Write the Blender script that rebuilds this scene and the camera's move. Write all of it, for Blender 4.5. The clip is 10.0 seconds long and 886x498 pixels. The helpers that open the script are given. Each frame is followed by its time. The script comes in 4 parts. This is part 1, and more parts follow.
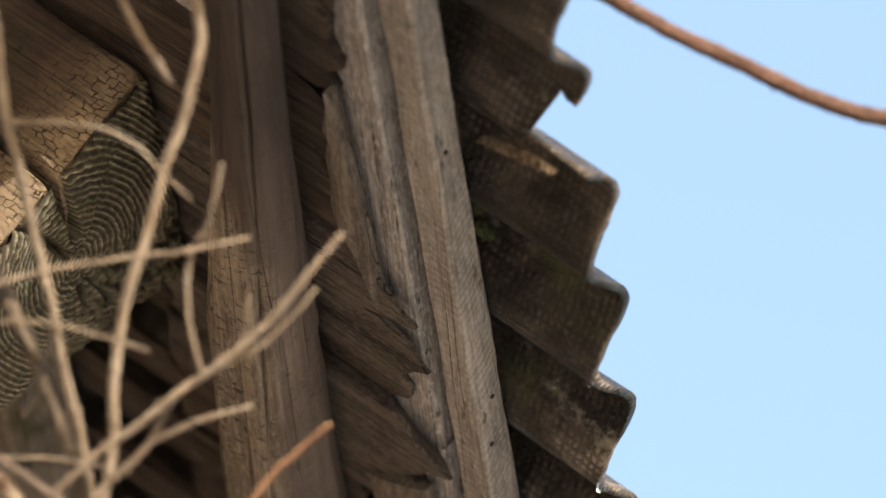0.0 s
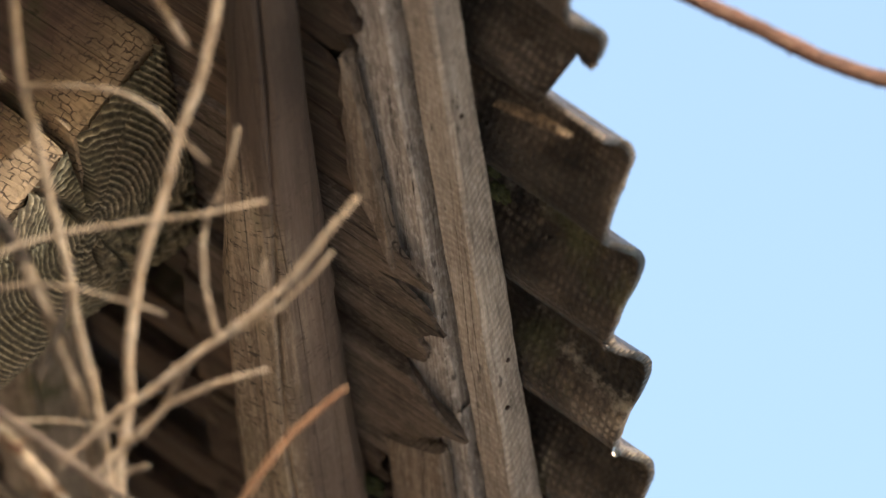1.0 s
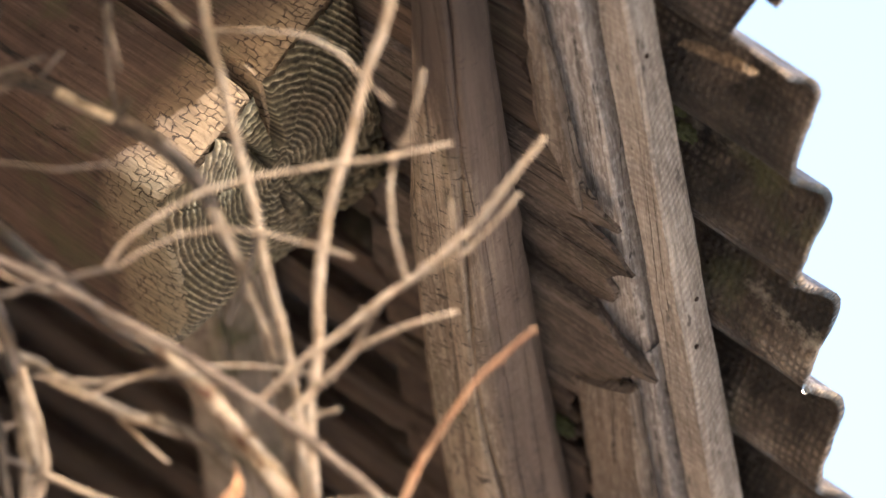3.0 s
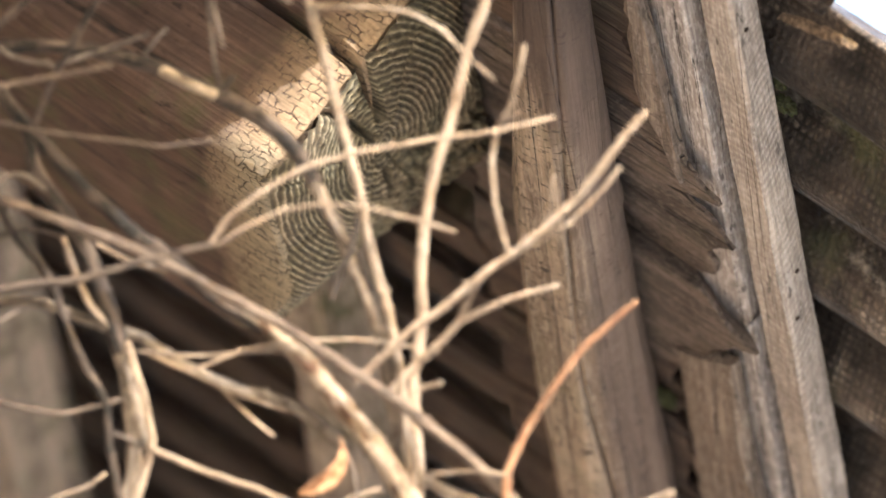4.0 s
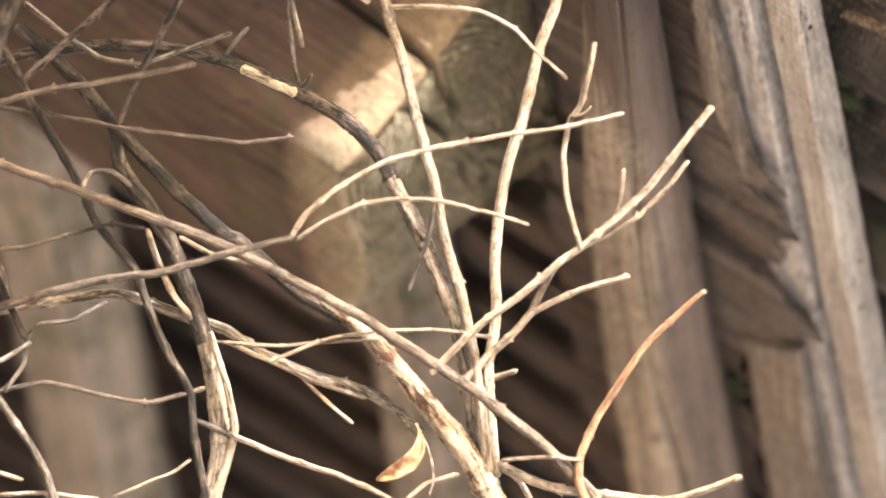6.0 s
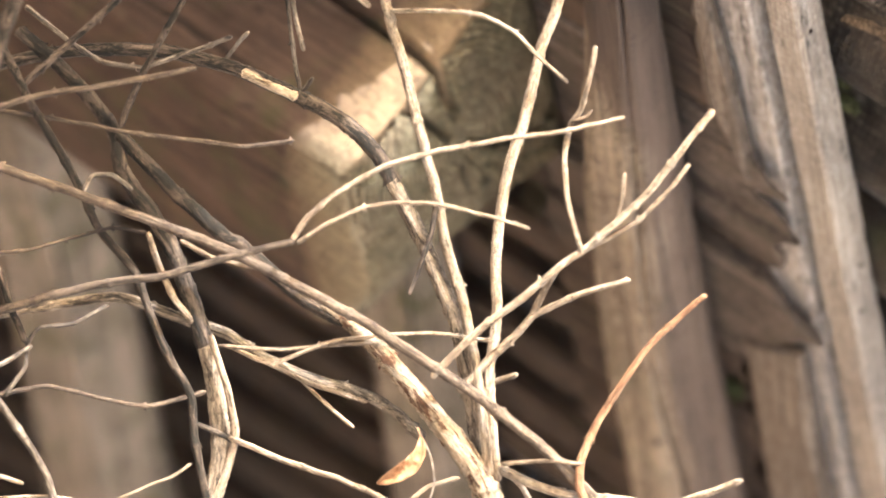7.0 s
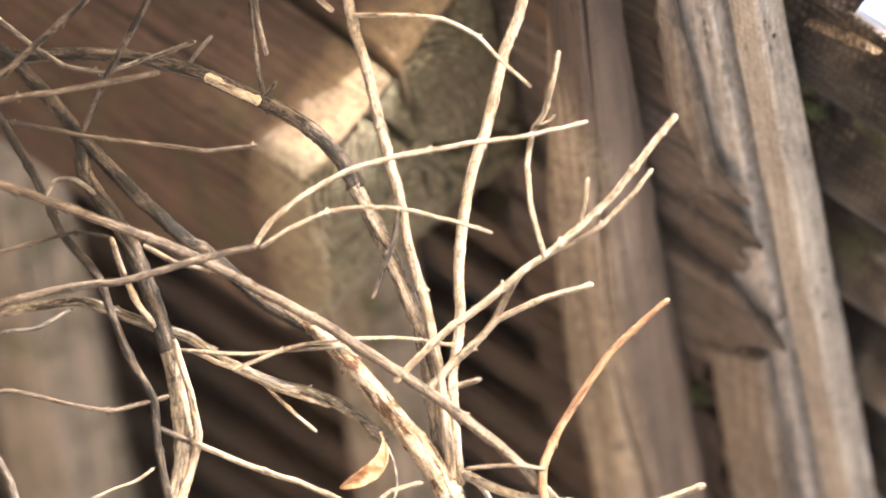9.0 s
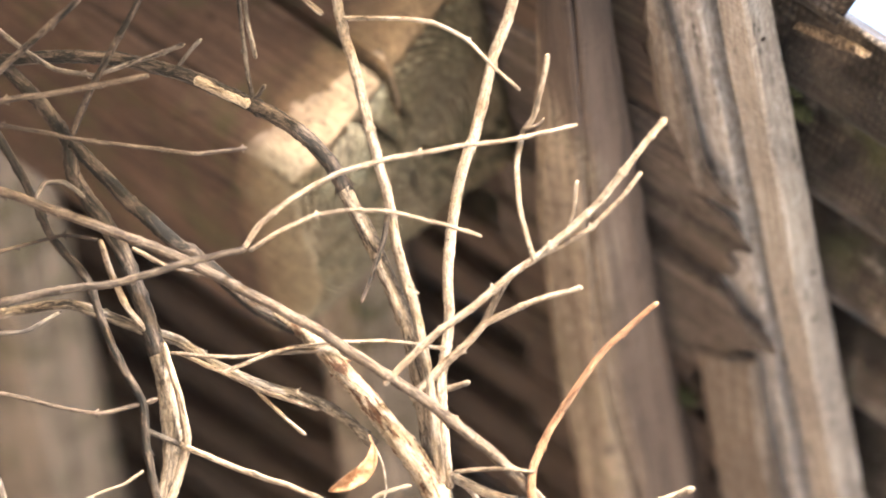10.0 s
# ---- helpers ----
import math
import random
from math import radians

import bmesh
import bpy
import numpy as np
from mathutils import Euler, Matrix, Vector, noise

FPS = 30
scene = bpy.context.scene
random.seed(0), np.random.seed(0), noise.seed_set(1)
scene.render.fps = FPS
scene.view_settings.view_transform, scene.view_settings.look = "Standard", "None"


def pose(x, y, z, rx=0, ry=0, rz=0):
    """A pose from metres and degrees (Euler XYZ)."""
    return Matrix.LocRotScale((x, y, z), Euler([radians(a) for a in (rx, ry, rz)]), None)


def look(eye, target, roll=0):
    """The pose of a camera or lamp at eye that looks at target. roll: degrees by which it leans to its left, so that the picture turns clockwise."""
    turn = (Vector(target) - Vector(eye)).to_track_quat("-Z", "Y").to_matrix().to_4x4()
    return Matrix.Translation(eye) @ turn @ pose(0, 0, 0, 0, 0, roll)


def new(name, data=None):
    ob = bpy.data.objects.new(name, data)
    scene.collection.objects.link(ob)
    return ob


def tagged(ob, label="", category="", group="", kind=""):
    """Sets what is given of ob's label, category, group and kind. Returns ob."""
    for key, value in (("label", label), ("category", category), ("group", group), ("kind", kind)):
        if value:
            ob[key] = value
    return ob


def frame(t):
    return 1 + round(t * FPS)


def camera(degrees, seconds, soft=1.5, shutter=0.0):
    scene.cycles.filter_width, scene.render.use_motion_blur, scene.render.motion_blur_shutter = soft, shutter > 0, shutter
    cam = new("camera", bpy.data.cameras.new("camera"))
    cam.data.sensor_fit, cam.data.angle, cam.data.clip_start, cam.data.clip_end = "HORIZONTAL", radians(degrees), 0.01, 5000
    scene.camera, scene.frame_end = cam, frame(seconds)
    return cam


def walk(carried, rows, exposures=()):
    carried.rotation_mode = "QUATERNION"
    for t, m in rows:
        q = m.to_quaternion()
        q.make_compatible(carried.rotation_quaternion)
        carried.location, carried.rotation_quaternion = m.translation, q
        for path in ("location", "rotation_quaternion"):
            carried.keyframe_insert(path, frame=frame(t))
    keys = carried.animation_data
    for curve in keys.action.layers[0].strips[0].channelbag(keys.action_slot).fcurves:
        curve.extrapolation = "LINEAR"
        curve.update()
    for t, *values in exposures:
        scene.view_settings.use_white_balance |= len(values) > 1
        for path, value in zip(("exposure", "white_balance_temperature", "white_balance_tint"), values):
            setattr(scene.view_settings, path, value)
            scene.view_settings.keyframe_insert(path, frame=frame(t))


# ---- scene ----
# ---- camera ----
PITCH = 40.0
FAR = 14.0                      # metres from the lens to the eaves
SPAN = 0.985                    # metres across the picture at that distance
cam = camera(math.degrees(2 * math.atan(SPAN / 2 / FAR)), 10.0)
cam.data.dof.use_dof = True     # one fixed focus; the camera itself drifts back
cam.data.dof.focus_distance = 14.0
cam.data.dof.aperture_fstop = 2.4
cp, sp = math.cos(radians(PITCH)), math.sin(radians(PITCH))
AHEAD, SIDE, ABOVE = Vector((0, cp, sp)), Vector((1, 0, 0)), Vector((0, -sp, cp))
STAND = Vector((0, 0, 1.6))


def aim(back, right, up, roll=0.0):
    """The pose, so far back, that looks at a point of the eaves, right and up in metres from their middle."""
    z = -(AHEAD * (FAR + back) + SIDE * right + ABOVE * up).normalized()
    x = ABOVE.cross(z).normalized()
    turn = Matrix((x, z.cross(x), z)).transposed().to_4x4()
    return Matrix.Translation(STAND - AHEAD * back) @ turn @ pose(0, 0, 0, 0, 0, roll)


ROWS = [
    (0.0, -0.08, 0.1604, 0.0827, 0.80),
    (0.5, -0.08, 0.1502, 0.0604, 0.82),
    (1.0, -0.08, 0.1435, 0.0422, 0.86),
    (1.5, -0.08, 0.1205, 0.0311, 0.70),
    (2.0, -0.08, 0.0701, 0.0245, 0.41),
    (2.5, -0.08, 0.0020, 0.0003, 0.21),
    (4.0, 0.02, -0.1769, -0.0536, -0.21),
    (4.5, 0.24, -0.2213, -0.0589, -0.45),
    (5.0, 0.36, -0.2475, -0.0665, -0.38),
    (5.5, 0.43, -0.2602, -0.0650, -0.42),
    (7.0, 0.44, -0.2618, -0.0575, -0.40),
    (7.5, 0.44, -0.2491, -0.0617, -0.42),
    (8.0, 0.44, -0.2411, -0.0527, -0.42),
    (8.5, 0.44, -0.2342, -0.0502, -0.45),
    (9.0, 0.44, -0.2194, -0.0526, -0.40),
    (9.5, 0.44, -0.2091, -0.0567, -0.40),
    (10.0, 0.44, -0.2069, -0.0491, -0.36),
]
EXPOSURE = [(0.0, 1.94, 6550, 6), (1.5, 2.01, 6500, 7), (2.5, 2.38, 6350, 13), (4.0, 3.19, 6150, 9), (5.0, 3.25, 6150, 9), (5.5, 3.38, 6150, 9), (7.0, 3.51, 6150, 9), (10.0, 3.53, 6150, 9)]
walk(cam, [(t, aim(b, u, v, o)) for t, b, u, v, o in ROWS], EXPOSURE)

# ---- roof frame: along the eaves and away, down the slope, out of the roof ----
TURN, SLOPE = radians(5.5), radians(43)
E = Vector((math.sin(TURN), math.cos(TURN), 0))
N = Vector((math.cos(TURN), -math.sin(TURN), 0))
Z = Vector((0, 0, 1))
R = N * math.cos(SLOPE) - Z * math.sin(SLOPE)
Q = N * math.sin(SLOPE) + Z * math.cos(SLOPE)
ORIGIN = STAND + AHEAD * FAR + SIDE * 0.329 - ABOVE * 0.0716
ROOF = Matrix.Translation(ORIGIN) @ Matrix((E, R, Q)).transposed().to_4x4()

# ---- light ----
to_sun = (Q * 0.61 - E * 0.79 + R * 0.2).normalized()
world = bpy.data.worlds.new("sky")
scene.world = world
world.use_nodes = True
wn = world.node_tree.nodes
sky = wn.new("ShaderNodeTexSky")
sky.sky_type, sky.sun_disc = "NISHITA", False
sky.sun_elevation = math.asin(to_sun.z)
sky.sun_rotation = math.atan2(to_sun.x, to_sun.y)
sky.air_density, sky.dust_density, sky.ozone_density = 1.0, 5.0, 0.3
wn["Background"].inputs[1].default_value = 0.15
world.node_tree.links.new(sky.outputs[0], wn["Background"].inputs[0])
sun = new("sun", bpy.data.lights.new("sun", "SUN"))
sun.data.energy, sun.data.angle, sun.data.color = 1.75, radians(0.5), (1, 0.965, 0.94)
sun.matrix_world = look(ORIGIN + to_sun * 30, ORIGIN)


# ---- materials ----
class Nodes:
    """A small builder of node materials."""

    def __init__(self, name, rough=0.85):
        self.mat = bpy.data.materials.new(name)
        self.mat.use_nodes = True
        self.tree = self.mat.node_tree
        self.out = self.tree.nodes["Principled BSDF"]
        self.out.inputs["Roughness"].default_value = rough
        self.out.inputs["Specular IOR Level"].default_value = 0.3
        self.coords = self.tree.nodes.new("ShaderNodeTexCoord").outputs["Object"]
        self.rand = self.tree.nodes.new("ShaderNodeObjectInfo").outputs["Random"]

    def put(self, kind, link=(), **values):
        n = self.tree.nodes.new(kind)
        for key, v in values.items():
            n.inputs[key].default_value = v
        for key, s in link:
            self.tree.links.new(s, n.inputs[key])
        return n

    def scaled(self, sx, sy, sz, shift=(0, 0, 0)):
        n = self.put("ShaderNodeMapping", [("Vector", self.coords)])
        n.inputs["Scale"].default_value = (sx, sy, sz)
        n.inputs["Location"].default_value = shift
        return n.outputs[0]

    def shifted(self, vec, amount):
        """Moves the pattern by the object's random value, so that no two pieces are alike."""
        m = self.put("ShaderNodeMath", [(0, self.rand)])
        m.operation = "MULTIPLY"
        m.inputs[1].default_value = amount
        a = self.put("ShaderNodeVectorMath", [(0, vec), (1, m.outputs[0])])
        return a.outputs[0]

    def noise(self, vec, scale=1.0, detail=5.0, rough=0.55, bend=0.0):
        return self.put("ShaderNodeTexNoise", [("Vector", vec)], Scale=scale, Detail=detail, Roughness=rough, Distortion=bend).outputs["Fac"]

    def ramp(self, fac, *stops):
        n = self.put("ShaderNodeValToRGB", [("Fac", fac)])
        while len(n.color_ramp.elements) < len(stops):
            n.color_ramp.elements.new(0.5)
        for el, (p, c) in zip(n.color_ramp.elements, stops):
            el.position = p
            el.color = (*c, 1) if isinstance(c, tuple) else (c, c, c, 1)
        return n.outputs["Color"]

    def mix(self, fac, a, b, mode="MIX"):
        n = self.tree.nodes.new("ShaderNodeMix")
        n.data_type, n.blend_type = "RGBA", mode
        for i, s in ((0, fac), (6, a), (7, b)):
            if isinstance(s, (int, float)):
                n.inputs[i].default_value = s if i == 0 else (s, s, s, 1)
            elif isinstance(s, tuple):
                n.inputs[i].default_value = (*s, 1)
            else:
                self.tree.links.new(s, n.inputs[i])
        return n.outputs[2]

    def math(self, op, a, b=0.0):
        n = self.tree.nodes.new("ShaderNodeMath")
        n.operation = op
        for i, s in ((0, a), (1, b)):
            if isinstance(s, (int, float)):
                n.inputs[i].default_value = s
            else:
                self.tree.links.new(s, n.inputs[i])
        return n.outputs[0]

    def done(self, colour, height=None, depth=0.002, strength=1.0):
        self.tree.links.new(colour, self.out.inputs["Base Color"])
        if height is not None:
            b = self.put("ShaderNodeBump", [("Height", height)], Strength=strength, Distance=depth)
            self.tree.links.new(b.outputs[0], self.out.inputs["Normal"])
        return self.mat


def wood(name, dark, mid, light, along, moss=0.0, saw=False, crack=0.5, depth=0.003, checked=None, nick=0.2, dim_end=None, fleck=0.0):
    """Weathered wood, its grain along axis 0 (the eaves) or 1 (the slope)."""
    w = Nodes(name, 0.88)

    def grain(a, c):
        s = [c, c, c]
        s[along] = a
        return w.shifted(w.scaled(*s), 9.0)

    fine = w.noise(grain(5, 210), 1, 6, 0.6)
    coarse = w.noise(grain(1.6, 34), 1, 5, 0.6, 0.6)
    stain = w.noise(w.shifted(w.scaled(1, 1, 1), 5.0), 9, 5, 0.65)
    col = w.ramp(coarse, (0.25, dark), (0.5, mid), (0.78, light))
    col = w.mix(0.75, col, w.ramp(fine, (0.32, 0.42), (0.66, 1.32)), "MULTIPLY")
    col = w.mix(0.8, col, w.ramp(stain, (0.3, (0.55, 0.5, 0.47)), (0.62, (1.12, 1.08, 1.02))), "MULTIPLY")
    flakes = w.ramp(w.noise(grain(14, 70), 1, 4, 0.7), (0.56, 0.0), (0.68, 0.55))
    col = w.mix(flakes, col, light)
    lines = w.noise(grain(0.3, 24), 1, 1.5, 0.4, 0.25)
    cracks = w.ramp(w.math("ABSOLUTE", w.math("SUBTRACT", lines, 0.5)), (0.0, 0.0), (0.007 * crack + 0.0015, 1.0))
    col = w.mix(cracks, (0.012, 0.009, 0.007), col)
    if fleck:                                     # silvery flecks of raised fibre
        silver = w.ramp(w.noise(grain(75, 210), 1, 3, 0.65), (0.5, 0.0), (0.64, fleck))
        col = w.mix(silver, col, tuple(min(0.62, c * 1.3) for c in light))
        pits = w.ramp(w.noise(grain(55, 170), 1, 3, 0.6), (0.34, 0.45), (0.46, 1.0))
        col = w.mix(fleck, col, pits, "MULTIPLY")
    where = w.ramp(w.noise(w.shifted(w.scaled(1, 1, 1), 2.0), 16, 2, 0.5), (0.38, 0.0), (0.5, 1.0))
    chips = w.ramp(w.noise(grain(210, 62), 1, 3, 0.55, 0.5), (0.37, 1.0), (0.4, 0.0))
    col = w.mix(w.math("MULTIPLY", w.math("MULTIPLY", where, chips), nick), col, (0.02, 0.015, 0.011))
    nicks = w.ramp(w.noise(grain(120, 26), 1, 2, 0.5), (0.27, 0.2), (0.31, 1.0))
    col = w.mix(nick, col, nicks, "MULTIPLY")
    specks = w.ramp(w.noise(grain(30, 90), 1, 2, 0.5), (0.27, 0.15), (0.34, 1.0))
    col = w.mix(0.7, col, specks, "MULTIPLY")
    if moss:
        patch = w.ramp(w.noise(w.scaled(1, 1, 1), 13, 6, 0.7), (0.5, 0.0), (0.68, moss))
        col = w.mix(patch, col, (0.055, 0.06, 0.022))
    col = w.mix(1.0, col, w.ramp(w.rand, (0.0, 0.8), (1.0, 1.15)), "MULTIPLY")
    h = w.math("ADD", w.math("MULTIPLY", fine, 0.5), w.math("MULTIPLY", coarse, 0.6))
    h = w.math("ADD", h, w.math("MULTIPLY", cracks, 0.6))
    if dim_end is not None:                        # the near end's shade is painted in; the outer side is redder and darker
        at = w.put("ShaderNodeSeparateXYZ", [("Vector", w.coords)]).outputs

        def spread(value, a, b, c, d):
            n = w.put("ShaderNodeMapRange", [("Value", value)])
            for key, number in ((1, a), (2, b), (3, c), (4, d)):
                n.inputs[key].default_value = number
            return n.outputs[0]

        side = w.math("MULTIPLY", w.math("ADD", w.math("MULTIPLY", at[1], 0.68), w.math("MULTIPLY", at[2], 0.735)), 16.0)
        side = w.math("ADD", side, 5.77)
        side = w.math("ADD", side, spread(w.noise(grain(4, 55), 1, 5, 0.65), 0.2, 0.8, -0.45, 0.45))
        side = w.math("SUBTRACT", side, spread(at[0], dim_end - 0.14, dim_end + 0.12, -1.1, -0.2))
        ragged = w.math("MULTIPLY", spread(side, 0.0, 0.55, 0.0, 1.0), spread(at[0], dim_end - 0.1, dim_end + 0.2, 0.9, 0.72))
        shade_tone = w.mix(spread(at[0], dim_end - 0.17, dim_end + 0.16, 0.0, 1.0), (0.034, 0.023, 0.019), (0.075, 0.05, 0.041))
        col = w.mix(ragged, col, w.mix(0.8, shade_tone, w.ramp(coarse, (0.3, 0.55), (0.7, 1.4)), "MULTIPLY"))
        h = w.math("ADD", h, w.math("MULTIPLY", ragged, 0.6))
    if checked is not None:                       # the weathered end is checked into small cubes
        y = w.put("ShaderNodeSeparateXYZ", [("Vector", w.coords)]).outputs[1]
        y = w.math("ADD", y, w.math("MULTIPLY", w.noise(w.scaled(1, 1, 1), 25, 3), 0.06))
        zone = w.put("ShaderNodeMapRange", [("Value", y)])
        for key, value in ((1, checked - 0.06), (2, checked + 0.02), (3, 0.0), (4, 1.0)):
            zone.inputs[key].default_value = value
        zone = zone.outputs[0]
        split = w.put("ShaderNodeSeparateXYZ", [("Vector", w.coords)]).outputs
        bend_a = w.math("MULTIPLY", w.noise(w.scaled(1, 1, 1), 38, 3), 0.03)
        bend_b = w.math("MULTIPLY", w.noise(w.scaled(1, 1, 1, (5, 2, 1)), 38, 3), 0.03)
        across = w.math("ADD", w.math("SUBTRACT", split[2], split[0]), bend_a)
        place = w.put("ShaderNodeCombineXYZ", [("X", w.math("ADD", split[1], bend_b)), ("Y", across)]).outputs[0]
        cell = w.put("ShaderNodeTexBrick", [("Vector", place)])
        for key, value in (("Scale", 1.0), ("Mortar Size", 0.0011), ("Mortar Smooth", 0.6), ("Brick Width", 0.015), ("Row Height", 0.0112)):
            cell.inputs[key].default_value = value
        broken = w.ramp(w.noise(w.scaled(1, 1, 1, (1, 1, 1)), 55, 3), (0.38, 0.0), (0.55, 1.0))
        edge = w.math("SUBTRACT", 1.0, w.math("MULTIPLY", cell.outputs["Fac"], broken))
        # the pale tan also puts the sunlit patch into the colour
        pale = w.mix(edge, (0.06, 0.04, 0.026), w.mix(0.8, (0.26, 0.18, 0.106), w.ramp(fine, (0.3, 0.5), (0.7, 1.25)), "MULTIPLY"))
        col = w.mix(zone, col, pale)
        under = w.put("ShaderNodeMapRange", [("Value", w.math("ADD", split[2], w.math("MULTIPLY", bend_a, 0.6)))])
        for key, value in ((1, -0.385), (2, -0.345), (3, 0.85), (4, 0.0)):
            under.inputs[key].default_value = value
        olive = w.mix(0.8, w.mix(edge, (0.05, 0.042, 0.026), (0.215, 0.178, 0.118)), w.ramp(fine, (0.3, 0.5), (0.7, 1.3)), "MULTIPLY")
        col = w.mix(w.math("MULTIPLY", under.outputs[0], zone), col, olive)    # the lower face turns olive
        h = w.math("ADD", h, w.math("MULTIPLY", w.math("MULTIPLY", edge, zone), 0.9))
    if saw:
        v = w.put("ShaderNodeMapping", [("Vector", w.coords)])
        v.inputs["Rotation"].default_value = (0, radians(38), 0)
        wave = w.put("ShaderNodeTexWave", [("Vector", v.outputs[0])], Scale=34.0, Distortion=2.6, Detail=4.0)
        kerf = w.math("MULTIPLY", wave.outputs["Fac"], w.ramp(w.noise(w.scaled(1, 1, 1), 7, 2), (0.3, 0.1), (0.5, 1.0)))
        h = w.math("SUBTRACT", h, w.math("MULTIPLY", kerf, 0.4))
        col = w.mix(w.math("MULTIPLY", kerf, 0.35), col, (0.12, 0.095, 0.075))
    return w.done(col, h, depth)


GREY_BOARD = wood("grey weathered board", (0.25, 0.225, 0.21), (0.305, 0.275, 0.259), (0.40, 0.368, 0.352), 0, crack=0.1, depth=0.0015, nick=0.1, fleck=0.6)
SAWN_BOARD = wood("sawn weathered board", (0.245, 0.212, 0.186), (0.315, 0.277, 0.246), (0.42, 0.378, 0.342), 0, saw=True, crack=0.1, depth=0.002, nick=0.1, fleck=0.4)
POLE_WOOD = wood("debarked pole", (0.095, 0.071, 0.051), (0.178, 0.139, 0.104), (0.265, 0.217, 0.167), 0, moss=0.35, crack=1.0, nick=0.9, dim_end=-0.20, fleck=0.3)
PALE_POLE = wood("pale pole", (0.12, 0.094, 0.072), (0.25, 0.204, 0.162), (0.38, 0.32, 0.26), 0, moss=0.95, crack=0.7, nick=0.5, fleck=0.3)
PALE_BATTEN = wood("brown batten", (0.06, 0.046, 0.036), (0.125, 0.099, 0.08), (0.21, 0.175, 0.145), 0, crack=0.8, nick=0.4, fleck=0.3)
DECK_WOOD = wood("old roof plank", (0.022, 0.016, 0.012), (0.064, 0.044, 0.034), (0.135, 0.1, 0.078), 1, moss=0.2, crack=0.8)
SHARD_WOOD = wood("grey torn plank", (0.026, 0.02, 0.017), (0.078, 0.06, 0.05), (0.17, 0.138, 0.115), 1, moss=0.15, crack=0.9, depth=0.005, fleck=0.3)
BEAM_WOOD = wood("hewn beam", (0.040, 0.024, 0.018), (0.080, 0.050, 0.037), (0.118, 0.08, 0.06), 1, moss=0.55, crack=0.7, checked=-0.605)
WALL_WOOD = wood("barn wall board", (0.1, 0.08, 0.06), (0.2, 0.16, 0.12), (0.3, 0.25, 0.2), 1)


def end_grain():
    w = Nodes("weathered end grain", 0.9)
    ring = w.tree.nodes.new("ShaderNodeAttribute")
    ring.attribute_name = "growth_ring"
    ring = ring.outputs["Fac"]
    big = w.noise(w.scaled(1, 1, 1), 14, 5, 0.65)
    fibre = w.noise(w.scaled(1, 1, 1), 260, 4, 0.7)
    col = w.ramp(ring, (0.0, (0.062, 0.051, 0.035)), (0.45, (0.17, 0.142, 0.098)), (1.0, (0.47, 0.415, 0.32)))
    col = w.mix(0.8, col, w.ramp(fibre, (0.3, 0.45), (0.65, 1.25)), "MULTIPLY")
    col = w.mix(0.6, col, w.ramp(big, (0.35, (0.55, 0.57, 0.36)), (0.65, (1.2, 1.05, 0.88))), "MULTIPLY")
    return w.done(col, w.math("ADD", fibre, big), 0.0025)


def cement():
    w = Nodes("weathered fibre cement", 0.8)
    grid_a = w.put("ShaderNodeTexWave", [("Vector", w.coords)], Scale=36.0, Distortion=3.4, Detail=2.0)
    v = w.put("ShaderNodeMapping", [("Vector", w.coords)])
    v.inputs["Rotation"].default_value = (0, 0, radians(90))
    grid_b = w.put("ShaderNodeTexWave", [("Vector", v.outputs[0])], Scale=30.0, Distortion=3.4, Detail=2.0)
    dots = w.math("MULTIPLY", grid_a.outputs["Fac"], grid_b.outputs["Fac"])
    big = w.noise(w.shifted(w.scaled(1, 1, 1), 3.0), 8, 6, 0.7, 0.4)
    run = w.noise(w.scaled(26, 3, 26), 1, 5, 0.6, 0.3)
    grit = w.noise(w.scaled(1, 1, 1), 190, 5, 0.75)
    col = w.ramp(big, (0.35, (0.009, 0.007, 0.006)), (0.48, (0.033, 0.025, 0.019)), (0.6, (0.082, 0.063, 0.049)), (0.74, (0.25, 0.21, 0.17)))
    col = w.mix(0.7, col, w.ramp(run, (0.3, 0.35), (0.65, 1.3)), "MULTIPLY")
    worn_off = w.ramp(w.noise(w.scaled(1, 1, 1, (2, 7, 4)), 12, 4, 0.6), (0.38, 0.15), (0.6, 0.85))
    col = w.mix(worn_off, col, w.ramp(dots, (0.0, 0.4), (0.6, 1.5)), "MULTIPLY")
    col = w.mix(0.7, col, w.ramp(grit, (0.3, 0.45), (0.7, 1.4)), "MULTIPLY")
    pale = w.ramp(w.noise(w.scaled(14, 9, 14), 1, 6, 0.75), (0.59, 0.0), (0.73, 0.5))
    col = w.mix(pale, col, (0.4, 0.36, 0.3))
    moss = w.ramp(w.noise(w.scaled(1, 1, 1, (3, 1, 0)), 5, 5, 0.6), (0.6, 0.0), (0.72, 0.6))
    col = w.mix(moss, col, (0.05, 0.055, 0.018))
    wet = w.ramp(w.noise(w.scaled(20, 4, 20, (1, 2, 3)), 1, 3, 0.5), (0.45, 0.28), (0.62, 0.85))
    w.tree.links.new(wet, w.out.inputs["Roughness"])
    h = w.math("ADD", w.math("MULTIPLY", dots, 0.55), w.math("MULTIPLY", grit, 0.9))
    return w.done(col, w.math("ADD", h, big), 0.003)


CEMENT = cement()


